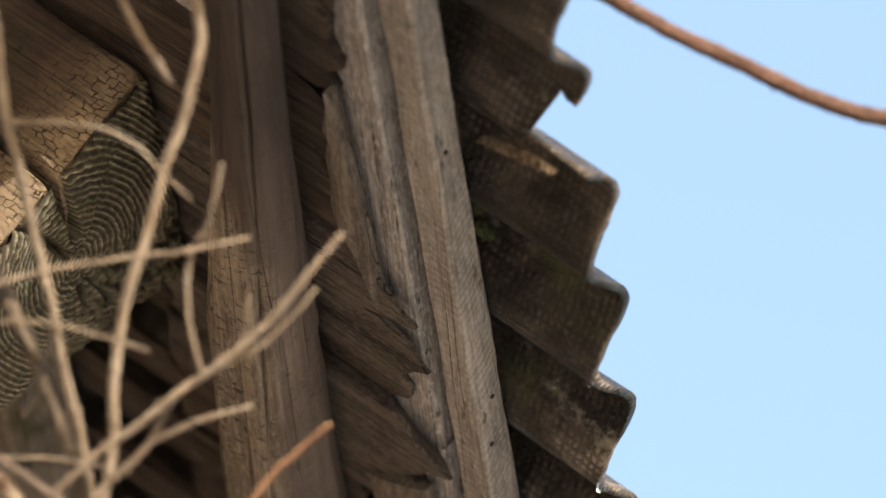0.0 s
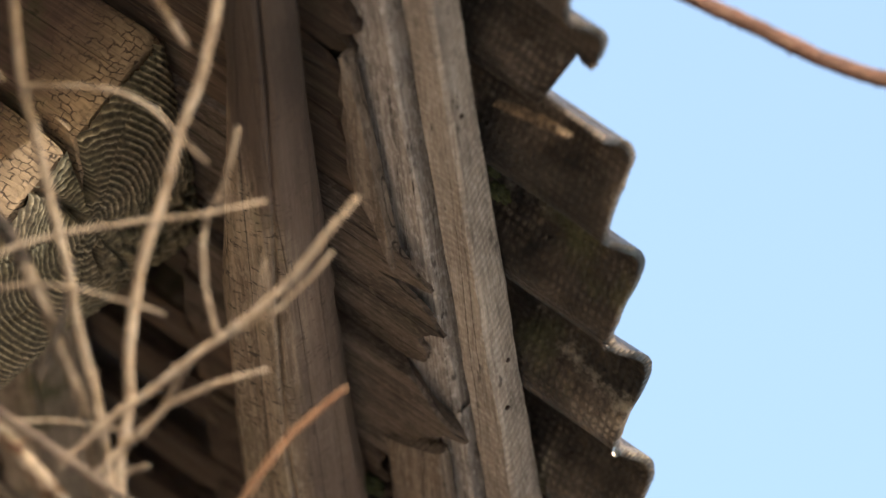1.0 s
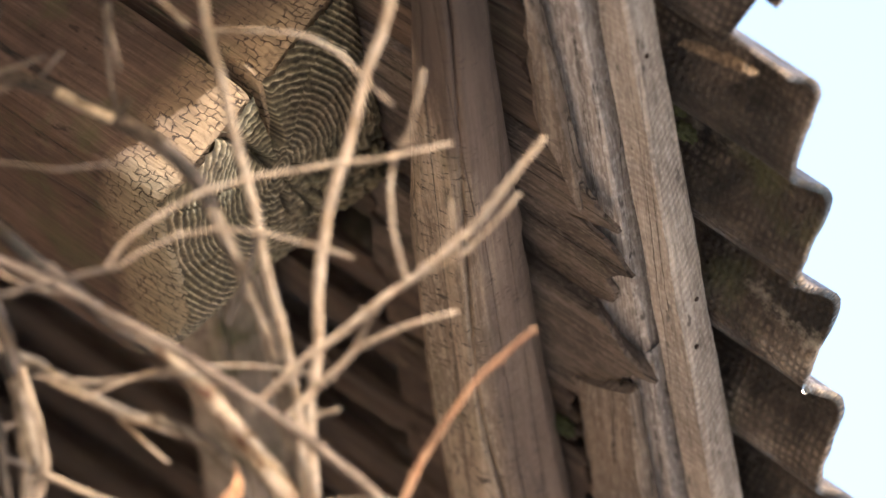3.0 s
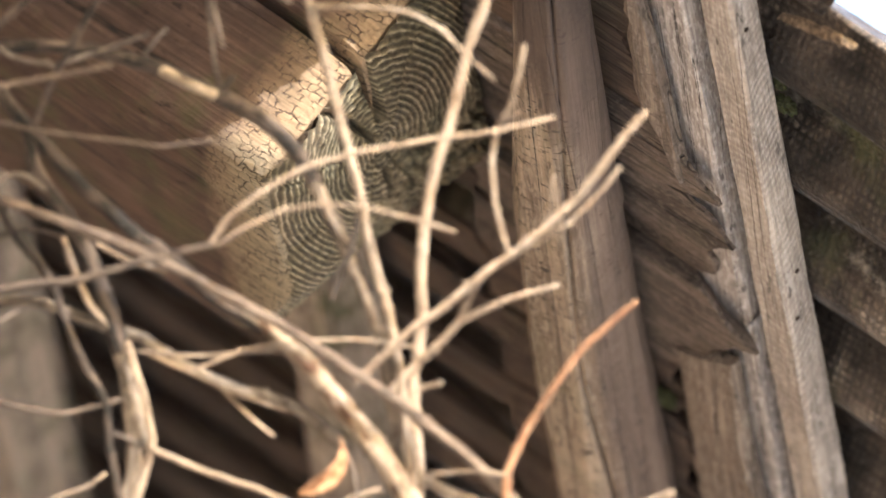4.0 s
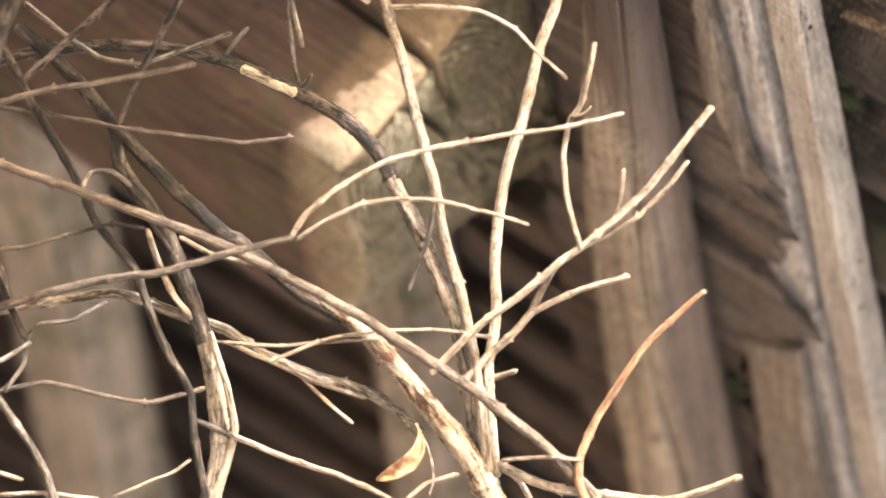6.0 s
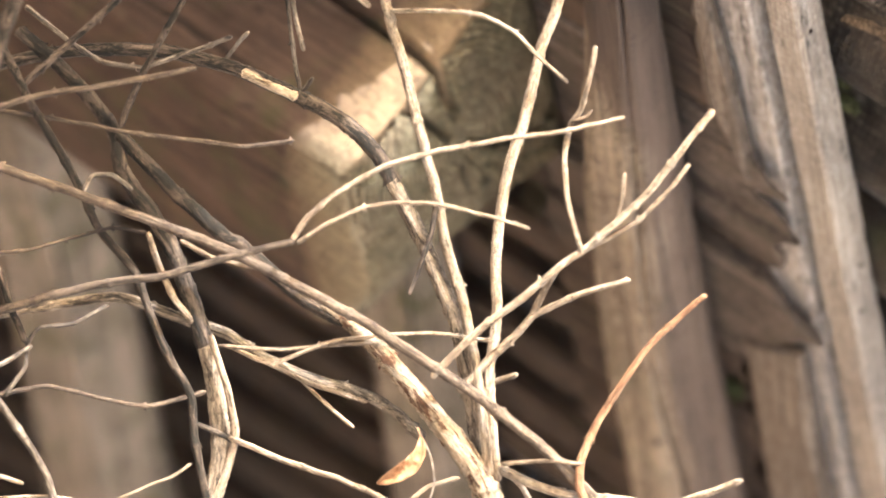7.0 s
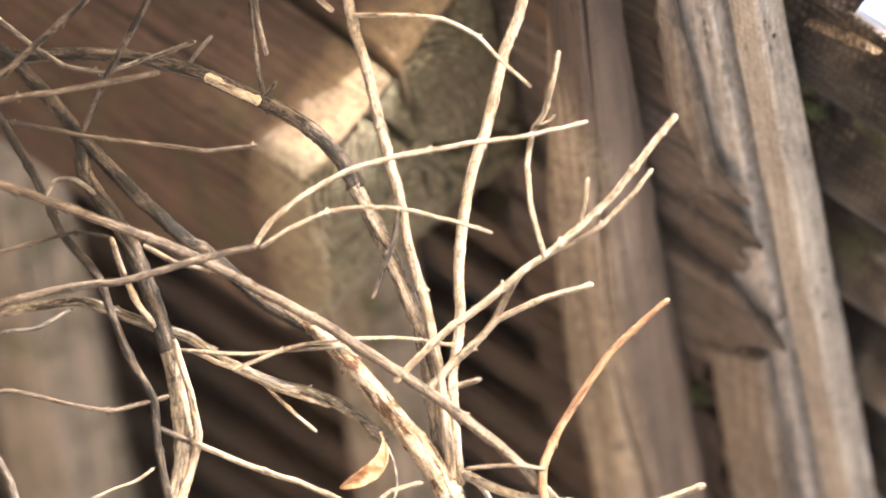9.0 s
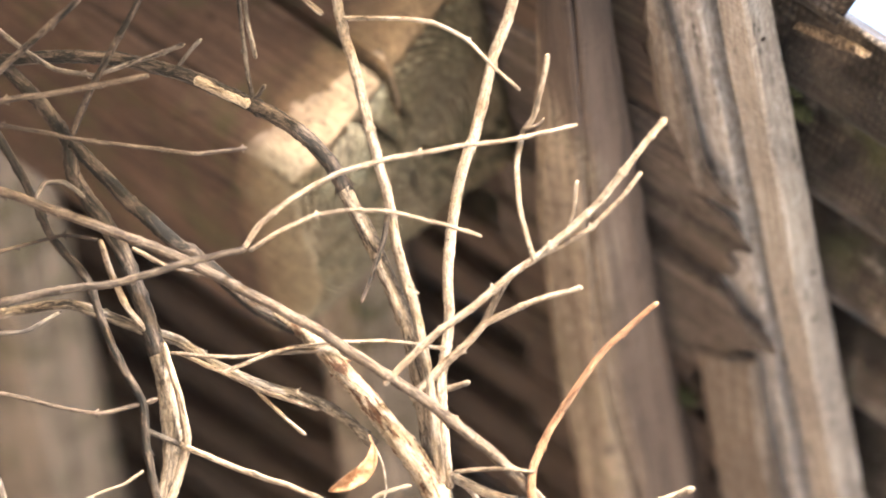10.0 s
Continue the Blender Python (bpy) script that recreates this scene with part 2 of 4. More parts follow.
def bark(name, dark, mid, light, worn_at=0.32):
    w = Nodes(name, 0.85)
    way = w.tree.nodes.new("ShaderNodeAttribute")
    way.attribute_name = "along"
    w.coords = way.outputs["Vector"]

    def lengthwise(a, c):
        return w.shifted(w.scaled(a, c, c), 4.0)

    blot = w.noise(lengthwise(26, 110), 1, 6, 0.72, 0.6)
    fine = w.noise(lengthwise(150, 480), 1, 5, 0.75)
    col = w.ramp(blot, (worn_at, dark), (0.47, mid), (0.66, light))
    streak = w.noise(lengthwise(16, 520), 1, 5, 0.65, 0.3)
    col = w.mix(0.5, col, w.ramp(streak, (0.36, 0.3), (0.6, 1.3)), "MULTIPLY")
    col = w.mix(0.62, col, w.ramp(fine, (0.36, 0.3), (0.62, 1.35)), "MULTIPLY")
    bands = w.ramp(w.noise(lengthwise(75, 10), 1, 2, 0.5), (0.31, 0.3), (0.39, 1.0))
    col = w.mix(0.45, col, bands, "MULTIPLY")
    flecks = w.ramp(w.noise(lengthwise(260, 260), 1, 3, 0.6), (0.36, 0.25), (0.42, 1.0))
    col = w.mix(0.5, col, flecks, "MULTIPLY")
    scars = w.ramp(w.noise(lengthwise(22, 190), 1, 4, 0.65), (0.33, 0.25), (0.42, 1.0))
    col = w.mix(0.7, col, scars, "MULTIPLY")
    col = w.mix(1.0, col, w.ramp(w.rand, (0.0, 0.78), (1.0, 1.15)), "MULTIPLY")
    return w.done(col, w.math("ADD", w.math("ADD", w.math("MULTIPLY", fine, 0.7), streak), w.math("MULTIPLY", scars, 0.9)), 0.003)


PEELED_BARK = bark("peeling pale bark", (0.08, 0.034, 0.016), (0.3, 0.222, 0.15), (0.42, 0.354, 0.282), 0.41)
PALE_BARK = bark("pale twig bark", (0.1, 0.067, 0.046), (0.225, 0.169, 0.122), (0.32, 0.267, 0.213))
BROWN_BARK = bark("brown twig bark", (0.034, 0.023, 0.018), (0.08, 0.058, 0.044), (0.15, 0.116, 0.09), 0.36)
GREY_BARK = bark("grey twig bark", (0.02, 0.015, 0.013), (0.088, 0.069, 0.056), (0.24, 0.203, 0.17), 0.36)
DARK_BARK = bark("dark rough bark", (0.008, 0.006, 0.0045), (0.021, 0.0145, 0.011), (0.135, 0.1, 0.078), 0.45)
SPLIT_WOOD = bark("fresh split wood", (0.1, 0.066, 0.042), (0.31, 0.24, 0.165), (0.44, 0.36, 0.275), 0.4)
MOTTLED_BARK = bark("mottled half peeled bark", (0.03, 0.022, 0.017), (0.15, 0.115, 0.085), (0.38, 0.31, 0.24), 0.38)
RED_BARK = bark("orange brown twig bark", (0.12, 0.055, 0.03), (0.22, 0.115, 0.065), (0.29, 0.18, 0.11))
ARCH_BARK = bark("reddish brown bark", (0.06, 0.026, 0.018), (0.125, 0.062, 0.045), (0.19, 0.11, 0.08))


def speckled(name, a, b, scale, rough=0.9):
    w = Nodes(name, rough)
    n = w.noise(w.scaled(1, 1, 1), scale, 6, 0.65)
    return w.done(w.ramp(n, (0.35, a), (0.65, b)), n, 0.01)


PALE_GROUND = speckled("pale bounce ground", (0.25, 0.245, 0.235), (0.43, 0.425, 0.415), 3.0)
LIT_TORN = speckled("torn fibre cement coloured sunlit", (0.05, 0.034, 0.022), (0.25, 0.175, 0.11), 150.0)
LEAF = speckled("dead leaf", (0.2, 0.095, 0.045), (0.36, 0.21, 0.12), 90.0, 0.6)
RUST = speckled("rust", (0.02, 0.012, 0.008), (0.06, 0.032, 0.02), 400.0, 0.7)
MOSS = speckled("moss", (0.02, 0.024, 0.008), (0.06, 0.066, 0.022), 160.0)
WATER = bpy.data.materials.new("water")
WATER.use_nodes = True
wp = WATER.node_tree.nodes["Principled BSDF"]
wp.inputs["Roughness"].default_value, wp.inputs["IOR"].default_value, wp.inputs["Transmission Weight"].default_value = 0.02, 1.33, 1.0


# ---- building blocks ----
def mesh_of(name, verts, faces, mat, smooth=False):
    me = bpy.data.meshes.new(name)
    me.from_pydata([tuple(v) for v in verts], [], faces)
    me.materials.append(mat)
    bm = bmesh.new()
    bm.from_mesh(me)
    bmesh.ops.recalc_face_normals(bm, faces=bm.faces)
    bm.to_mesh(me)
    bm.free()
    if smooth:
        me.shade_smooth()
    return me


def thing(name, me, label, category, group="", kind="", m=ROOF):
    ob = new(name, me)
    ob.matrix_world = m
    return tagged(ob, label, category, group, kind)


def part(name, me, parent, label=""):
    ob = new(name, me)
    ob.parent = parent
    return tagged(ob, label)


def loft(rings, closed_ends=True):
    """Skins a row of rings of equal count."""
    n, verts, faces = len(rings[0]), [], []
    for ring in rings:
        verts += ring
    for i in range(len(rings) - 1):
        for j in range(n):
            a, b = i * n + j, i * n + (j + 1) % n
            faces.append((a, b, b + n, a + n))
    if closed_ends:
        faces.append(tuple(range(n))[::-1])
        faces.append(tuple(range(len(verts) - n, len(verts))))
    return verts, faces


def wobble(x, y, z, size):
    return noise.noise(Vector((x, y, z))) * size


# ---- ground and barn ----
g = [(-900, -900, 0), (900, -900, 0), (900, 900, 0), (-900, 900, 0)]
# never in view; its pale colour is chosen to throw light up at the eaves
thing("ground", mesh_of("ground", g, [(0, 1, 2, 3)], PALE_GROUND), "unseen ground, made pale to bounce light under the eaves", "ground", kind="structure", m=Matrix())

WALL_N = -1.95                                    # the wall stands this far in from the eaves


def level(e, n, z):
    """A point by its distance along the eaves, outwards and above the ground."""
    p = ORIGIN + E * e + N * n
    return Vector((p.x, p.y, z))


def wall(name, e0, e1, n0, n1, top0, top1, label):
    v = []
    for z0 in (0, 1):
        for e, n in ((e0, n0), (e1, n0), (e1, n1), (e0, n1)):
            v.append(level(e, n, (top0 if n == n0 else top1) if z0 else 0.0))
    f = [(0, 1, 2, 3), (4, 7, 6, 5), (0, 4, 5, 1), (1, 5, 6, 2), (2, 6, 7, 3), (3, 7, 4, 0)]
    thing(name, mesh_of(name, v, f, WALL_WOOD), label, "wall", kind="structure", m=Matrix())


RUN = math.tan(SLOPE)
EAVE_Z = ORIGIN.z


def under(n):
    return EAVE_Z - n * RUN - 0.12


wall("wall_east", -2.3, 6.0, WALL_N - 0.16, WALL_N, under(WALL_N), under(WALL_N), "brown board wall of the barn")
wall("wall_south", -2.3, -2.14, -6.0, WALL_N - 0.162, under(WALL_N), under(WALL_N), "brown board wall of the barn")
wall("wall_north", 5.84, 6.0, -6.0, WALL_N - 0.162, under(WALL_N), under(WALL_N), "brown board wall of the barn")
wall("wall_west", -2.138, 5.838, -6.0, -5.84, under(WALL_N), under(WALL_N), "brown board wall of the barn")

# ---- corrugated sheets ----
PITCH_E, SWELL = 0.186, 0.051


def sheet(e0, e1, r_low, r_high, crest, lift=0.0, seed=0, skew=0.0, broken=None):
    """One corrugated sheet from e0 to e1 along the eaves; its lower edge is worn."""
    steps = max(8, int((e1 - e0) / PITCH_E * 24))
    rows = [0.0, 0.004, 0.012, 0.03, 0.06, 0.1, 0.15, 0.22, 0.3, 0.4]
    rows = [d for d in rows if d < r_low - r_high - 0.05] + [r_low - r_high]
    n, verts = len(rows), []
    for i in range(steps + 1):
        e = e0 + (e1 - e0) * i / steps
        w = math.cos((e - crest) / PITCH_E * 2 * math.pi)
        h = SWELL * (0.5 + 0.5 * w) + lift
        edge = r_low + skew * e + wobble(e * 60, seed, 0.3, 0.003) + wobble(e * 9, seed, 4.3, 0.006)
        for d in rows:
            if broken and d < 0.06 and e > broken:       # the corner is broken off
                w = math.cos((broken - crest) / PITCH_E * 2 * math.pi)
                h, ex = SWELL * (0.5 + 0.5 * w) + lift - 0.25 * min(e - broken, 0.03) * (d < 0.02), broken + wobble(d * 90, 1, 2, 0.004)
            else:
                h, ex = SWELL * (0.5 + 0.5 * math.cos((e - crest) / PITCH_E * 2 * math.pi)) + lift, e
            sag = wobble(e * 7, d * 5, seed + 9.1, 0.004)
            thin = 0.0065 + 0.0045 * math.exp(-d / 0.05) * (1 + wobble(e * 30, seed, 2, 0.5))   # crusted towards the edge
            verts.append((ex, edge - d, h + sag + 0.0065 - thin))
            verts.append((ex, edge - d, h + sag + 0.0065))
    faces, s = [], 2 * n
    for i in range(steps):
        a, b = i * s, i * s + s
        for j in range(n - 1):
            k = 2 * j
            faces.append((a + k, b + k, b + k + 2, a + k + 2))
            faces.append((a + k + 1, a + k + 3, b + k + 3, b + k + 1))
        faces.append((a, a + 1, b + 1, b))
        faces.append((a + s - 2, b + s - 2, b + s - 1, a + s - 1))
    for a in (0, steps * s):
        for j in range(n - 1):
            k = a + 2 * j
            faces.append((k, k + 2, k + 3, k + 1))
    me = mesh_of("corrugated_sheet", verts, faces, CEMENT, True)
    return thing("corrugated_sheet", me, "brown weathered corrugated fibre cement roof sheet with mossy stains", "roof sheet", "roof sheets")


CREST = 0.066
first = sheet(-0.372, 0.62, 0.005, -0.50, CREST, 0.0, 1, skew=-0.035)
# a torn layer that hangs from its near edge, coloured to look sunlit
rings = []
for k in range(15):
    t = k / 14
    e, r = -0.33 + -0.031 * t, -0.135 + 0.116 * t
    half = 0.008 * math.sin(math.pi * (0.06 + 0.9 * t)) ** 0.8 * (1 + wobble(t * 11, 2, 1, 1.1))
    rings.append([(e - half, r, -0.004), (e, r + wobble(t * 9, 1, 1, 0.004), -0.009), (e + half, r, -0.005), (e + half, r, 0.0), (e - half, r, 0.001)])
v, f = loft(rings)
part("torn_layer", mesh_of("torn_layer", v, f, LIT_TORN), first, "torn layer of the sheet, pale brown to paint in sunlight")
sheet(-1.02, -0.352, -0.026, -0.455, -0.452, 0.012, 2, broken=-0.425)
sheet(0.53, 1.55, 0.0, -0.50, CREST, 0.009, 3)
sheet(1.46, 3.0, 0.005, -0.50, CREST, 0.018, 4)
# unseen near sheet, its edge set back so sun reaches the shrub
sheet(-2.6, -0.94, -0.10, -0.50, -0.452, 0.019, 5)
# the upper row, one unseen sheet set higher to let sun onto the beam
sheet(-2.6, -0.745, -0.42, -2.75, -0.452, 0.029, 6)
sheet(-0.74, -0.38, -0.55, -2.75, CREST, 0.029, 7)
sheet(-0.375, 3.0, -0.46, -2.75, CREST, 0.029, 8)

# ---- boards along the eaves ----
def rail(name, e0, e1, r0, r1, width, q_low, q_high, mat, label, seed, ruffle=0.0015, skew_end=0.0, skew_start=0.0):
    """A sawn board along the eaves whose outer edge runs from r0 to r1; its edges are worn."""
    rings, steps = [], int((e1 - e0) / 0.02)
    for i in range(steps + 1):
        t = i / steps
        e, r = e0 + (e1 - e0) * t, r0 + (r1 - r0) * t
        b = 0.004
        ring = [(-width, q_low + b), (-width + b, q_low), (-width * 0.66, q_low), (-width * 0.33, q_low), (-b, q_low), (0, q_low + b),
                (0, q_low * 0.66 + q_high * 0.34), (0, q_low * 0.33 + q_high * 0.67), (0, q_high - b), (-b, q_high), (-width + b, q_high), (-width, q_high - b)]
        pts = []
        for j, (dr, q) in enumerate(ring):
            cant = (dr + width / 2) * (skew_end * max(0.0, 1 - (e1 - e) / 0.15) + skew_start * max(0.0, 1 - (e - e0) / 0.15))
            pts.append((e + cant, r + dr + wobble(e * 8, j * 0.7, seed, ruffle * 2) + wobble(e * 45, j, seed, ruffle), q + wobble(e * 6, j * 0.7, seed + 5, ruffle * 2) + wobble(e * 50, j, seed + 7, ruffle)))
        rings.append(pts)
    v, f = loft(rings)
    return thing(name, mesh_of(name, v, f, mat), label, "board", "eaves boards")


rail("eaves_board", -2.55, 0.262, -0.379, -0.203, 0.066, -0.052, -0.008, GREY_BOARD, "grey weathered board under the edge of the roof sheets", 1.0, skew_end=-1.5)
rail("eaves_board", 0.2535, 2.9, -0.198, -0.078, 0.066, -0.056, -0.008, GREY_BOARD, "grey weathered board with a notched end under the roof sheets", 2.0, skew_start=-1.5)
rail("eaves_board", 0.285, 2.9, -0.212, -0.10, 0.092, -0.084, -0.062, PALE_BATTEN, "pale brown batten with a broken end beside the eaves board", 6.0, ruffle=0.003, skew_start=-0.4)


def sliver():
    """A long split of wood with its grain along the eaves, which tapers to a point."""
    rings = []
    for e, inner, outer in ((-0.36, -0.296, -0.29), (-0.33, -0.297, -0.284), (-0.285, -0.306, -0.279), (-0.272, -0.301, -0.276), (-0.24, -0.306, -0.273), (-0.20, -0.305, -0.268), (-0.155, -0.309, -0.263), (-0.12, -0.30, -0.26), (-0.09, -0.285, -0.257), (-0.055, -0.266, -0.252), (-0.03, -0.252, -0.249)):
        i, o = inner + wobble(e * 40, 1, 3, 0.006), outer + wobble(e * 40, 2, 3, 0.004)
        rings.append([(e, i, -0.078), (e, i * 0.6 + o * 0.4, -0.083), (e, o, -0.079), (e, o, -0.064), (e, i, -0.066)])
    v, f = loft(rings)
    part("splinter", mesh_of("splinter", v, f, PALE_BATTEN), deck, "long grey brown splinter wedged beside the eaves board")


fascia = rail("fascia_strip", -2.55, 2.9, -0.2755, -0.007, 0.050, -0.046, -0.003, SAWN_BOARD, "pale sawn strip with diagonal saw marks along the eaves", 3.0)


def nail(e, q):
    """A rusty nail head in the outer face of the strip."""
    r = -0.2755 + (e + 2.55) * 0.2685 / 5.45
    rings = []
    for dr, rad in ((-0.01, 0.0016), (0.0012, 0.0016), (0.0012, 0.0032), (0.0024, 0.0030), (0.0029, 0.002)):
        rings.append([(e + rad * math.cos(k * 0.628), r + dr, q + rad * math.sin(k * 0.628)) for k in range(10)])
    v, f = loft(rings)
    part("nail", mesh_of("nail", v, f, RUST, True), fascia, "dark rusty nail head")


for e, q in ((-0.66, -0.02), (-0.31, -0.03), (0.1, -0.022), (0.17, -0.034), (0.52, -0.02), (0.95, -0.028)):
    nail(e, q)


# ---- poles ----
def pole(e0, e1, r0, r1, q0, q1, rad0, rad1, label, seed, flat=0.82, mat=POLE_WOOD, bends=None):
    """A debarked, slightly crooked pole along the eaves, hewn flat in places, with a long drying crack and knots."""
    rings, steps, sides = [], int((e1 - e0) / 0.012), 200
    knots = [(e0 + (e1 - e0) * random.random(), random.random() * 6.28) for _ in range(int((e1 - e0) * 7))]
    for i in range(steps + 1):
        t = i / steps
        e = e0 + (e1 - e0) * t
        cr = r0 + (r1 - r0) * t + wobble(e * 1.7, seed, 0, 0.008)
        cq = q0 + (q1 - q0) * t + wobble(e * 1.7, seed, 3, 0.006)
        rad = rad0 + (rad1 - rad0) * t
        if bends:                                 # a crooked pole: place along the eaves, place on the slope, radius
            cr = np.interp(e, [b[0] for b in bends], [b[1] for b in bends]) + wobble(e * 5, seed, 0, 0.002)
            rad = np.interp(e, [b[0] for b in bends], [b[2] for b in bends])
        pts = []
        for j in range(sides):
            a = 2 * math.pi * j / sides
            d = rad * (1 + wobble(e * 2.5, math.cos(a) * 1.3, math.sin(a) * 1.3 + seed, 0.1) + wobble(e * 14, math.cos(a) * 5, math.sin(a) * 5 + seed, 0.025))
            for limit, dirn in ((flat, 4.85), (flat * 1.02, 6.2)):
                c = math.cos(a - dirn)
                if c > 0:
                    d = min(d, rad * limit / c)
            split = (a - (5.5 + wobble(e * 2.2, seed, 8, 0.35)) + math.pi) % (2 * math.pi) - math.pi
            d -= 0.014 * math.exp(-(split / 0.03) ** 2) * min(1.0, max(0, 0.75 + wobble(e * 3, seed, 11, 1.0)))
            for ke, ka in knots:
                if abs(ke - e) < 0.03:
                    da = (a - ka + math.pi) % (2 * math.pi) - math.pi
                    d += 0.004 * math.exp(-((ke - e) / 0.012) ** 2 - (da / 0.3) ** 2)
            pts.append((e, cr + d * math.cos(a), cq + d * math.sin(a)))
        rings.append(pts)
    v, f = loft(rings)
    return thing("purlin_pole", mesh_of("purlin_pole", v, f, mat, True), label, "pole", "purlin poles")


BENDS = ((-2.5, -0.30, 0.036), (-0.35, -0.357, 0.041), (-0.25, -0.365, 0.045), (0.04, -0.392, 0.062), (0.36, -0.392, 0.067), (0.57, -0.387, 0.068), (2.9, -0.40, 0.074))
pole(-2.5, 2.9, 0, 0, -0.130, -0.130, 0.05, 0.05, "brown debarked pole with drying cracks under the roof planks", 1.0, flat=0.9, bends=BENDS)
pole(0.12, 2.9, -0.828, -0.828, -0.140, -0.140, 0.06, 0.066, "pale debarked pole resting in the hewn beam", 2.0, mat=PALE_POLE)
pole(0.05, 2.6, -1.285, -1.285, -0.305, -0.305, 0.076, 0.080, "thick pale pole with mossy patches under the roof planks", 3.0, mat=PALE_POLE)

# ---- hewn beam with its weathered end ----
BE0, BE1, BQ0, BQ1, BR = -0.083, 0.27, -0.40, -0.072, -0.57
SLANT = 0.12                                      # the end is cut at a slant
LEAN = 0.31                                       # the beam leans towards the near gable
PITH = (-0.008, -0.235)
GRAIN = end_grain()


def end_at(e, q):
    """How far the end is cut back: a slant, and the far lower corner worn away."""
    low = min(1.0, max(0.0, (BQ1 - q) / (BQ1 - BQ0)))
    far = min(1.0, max(0.0, (e - 0.10) / (BE1 - 0.10)))
    return SLANT * (0.144 - e) + 0.115 * low * far ** 1.3 + 0.03 * far ** 2


def beam_outline(sides_e=14, sides_q=96):
    """The beam's section: worn corners, and a deep drying crack in the near face."""
    pts = []
    for i in range(sides_e):
        pts.append((BE0 + (BE1 - BE0) * i / sides_e, BQ0))
    for i in range(sides_q):
        pts.append((BE1, BQ0 + (BQ1 - BQ0) * i / sides_q))
    for i in range(sides_e):
        pts.append((BE1 - (BE1 - BE0) * i / sides_e, BQ1))
    for i in range(sides_q):
        pts.append((BE0, BQ1 - (BQ1 - BQ0) * i / sides_q))
    return pts


def worn(e, q, b=0.03):
    """Rounds the corners of the section."""
    x = min(max(e, BE0 + b), BE1 - b)
    y = min(max(q, BQ0 + b), BQ1 - b)
    d = math.hypot(e - x, q - y)
    if e != x and q != y and d > b:
        e, q = x + (e - x) * b / d, y + (q - y) * b / d
    return e, q


rings = []
lengths = [BR, BR - 0.004, BR - 0.012, BR - 0.025] + [BR - 0.03 - 0.02 * k for k in range(1, 82)]
for k, r in enumerate(lengths):
    inset = (0.012, 0.006, 0.002, 0.0)[k] if k < 4 else 0.0
    ring = []
    for j, (e, q) in enumerate(beam_outline()):
        e, q = worn(e, q)
        ce, cq = (BE0 + BE1) / 2, (BQ0 + BQ1) / 2
        if e < BE0 + 0.002:                       # the crack in the near face
            gap = (q + 0.229 + wobble(r * 5, 0, 0.7, 0.005)) / 0.0058
            e += 0.09 * math.exp(-gap ** 4)
        e += (ce - e) / (ce - BE0) * inset * 0.9 + wobble(r * 6, e * 9, q * 9, 0.004) + wobble(r * 30, e * 40, q * 40, 0.0012)
        q += (cq - q) * inset * 4 + wobble(r * 6, e * 9, q * 9 + 7, 0.004)
        ring.append((e - LEAN * (q - BQ0), r - end_at(e, q), q))
    rings.append(ring)
v, f = loft(rings)
beam = thing("hewn_beam", mesh_of("hewn_beam", v, f, BEAM_WOOD), "reddish brown hewn beam with cracks and a weathered end", "beam")

# the end: rings stand out as ridges, cut by radial cracks
nx, ny, verts, faces, tone = 220, 290, [], [], []
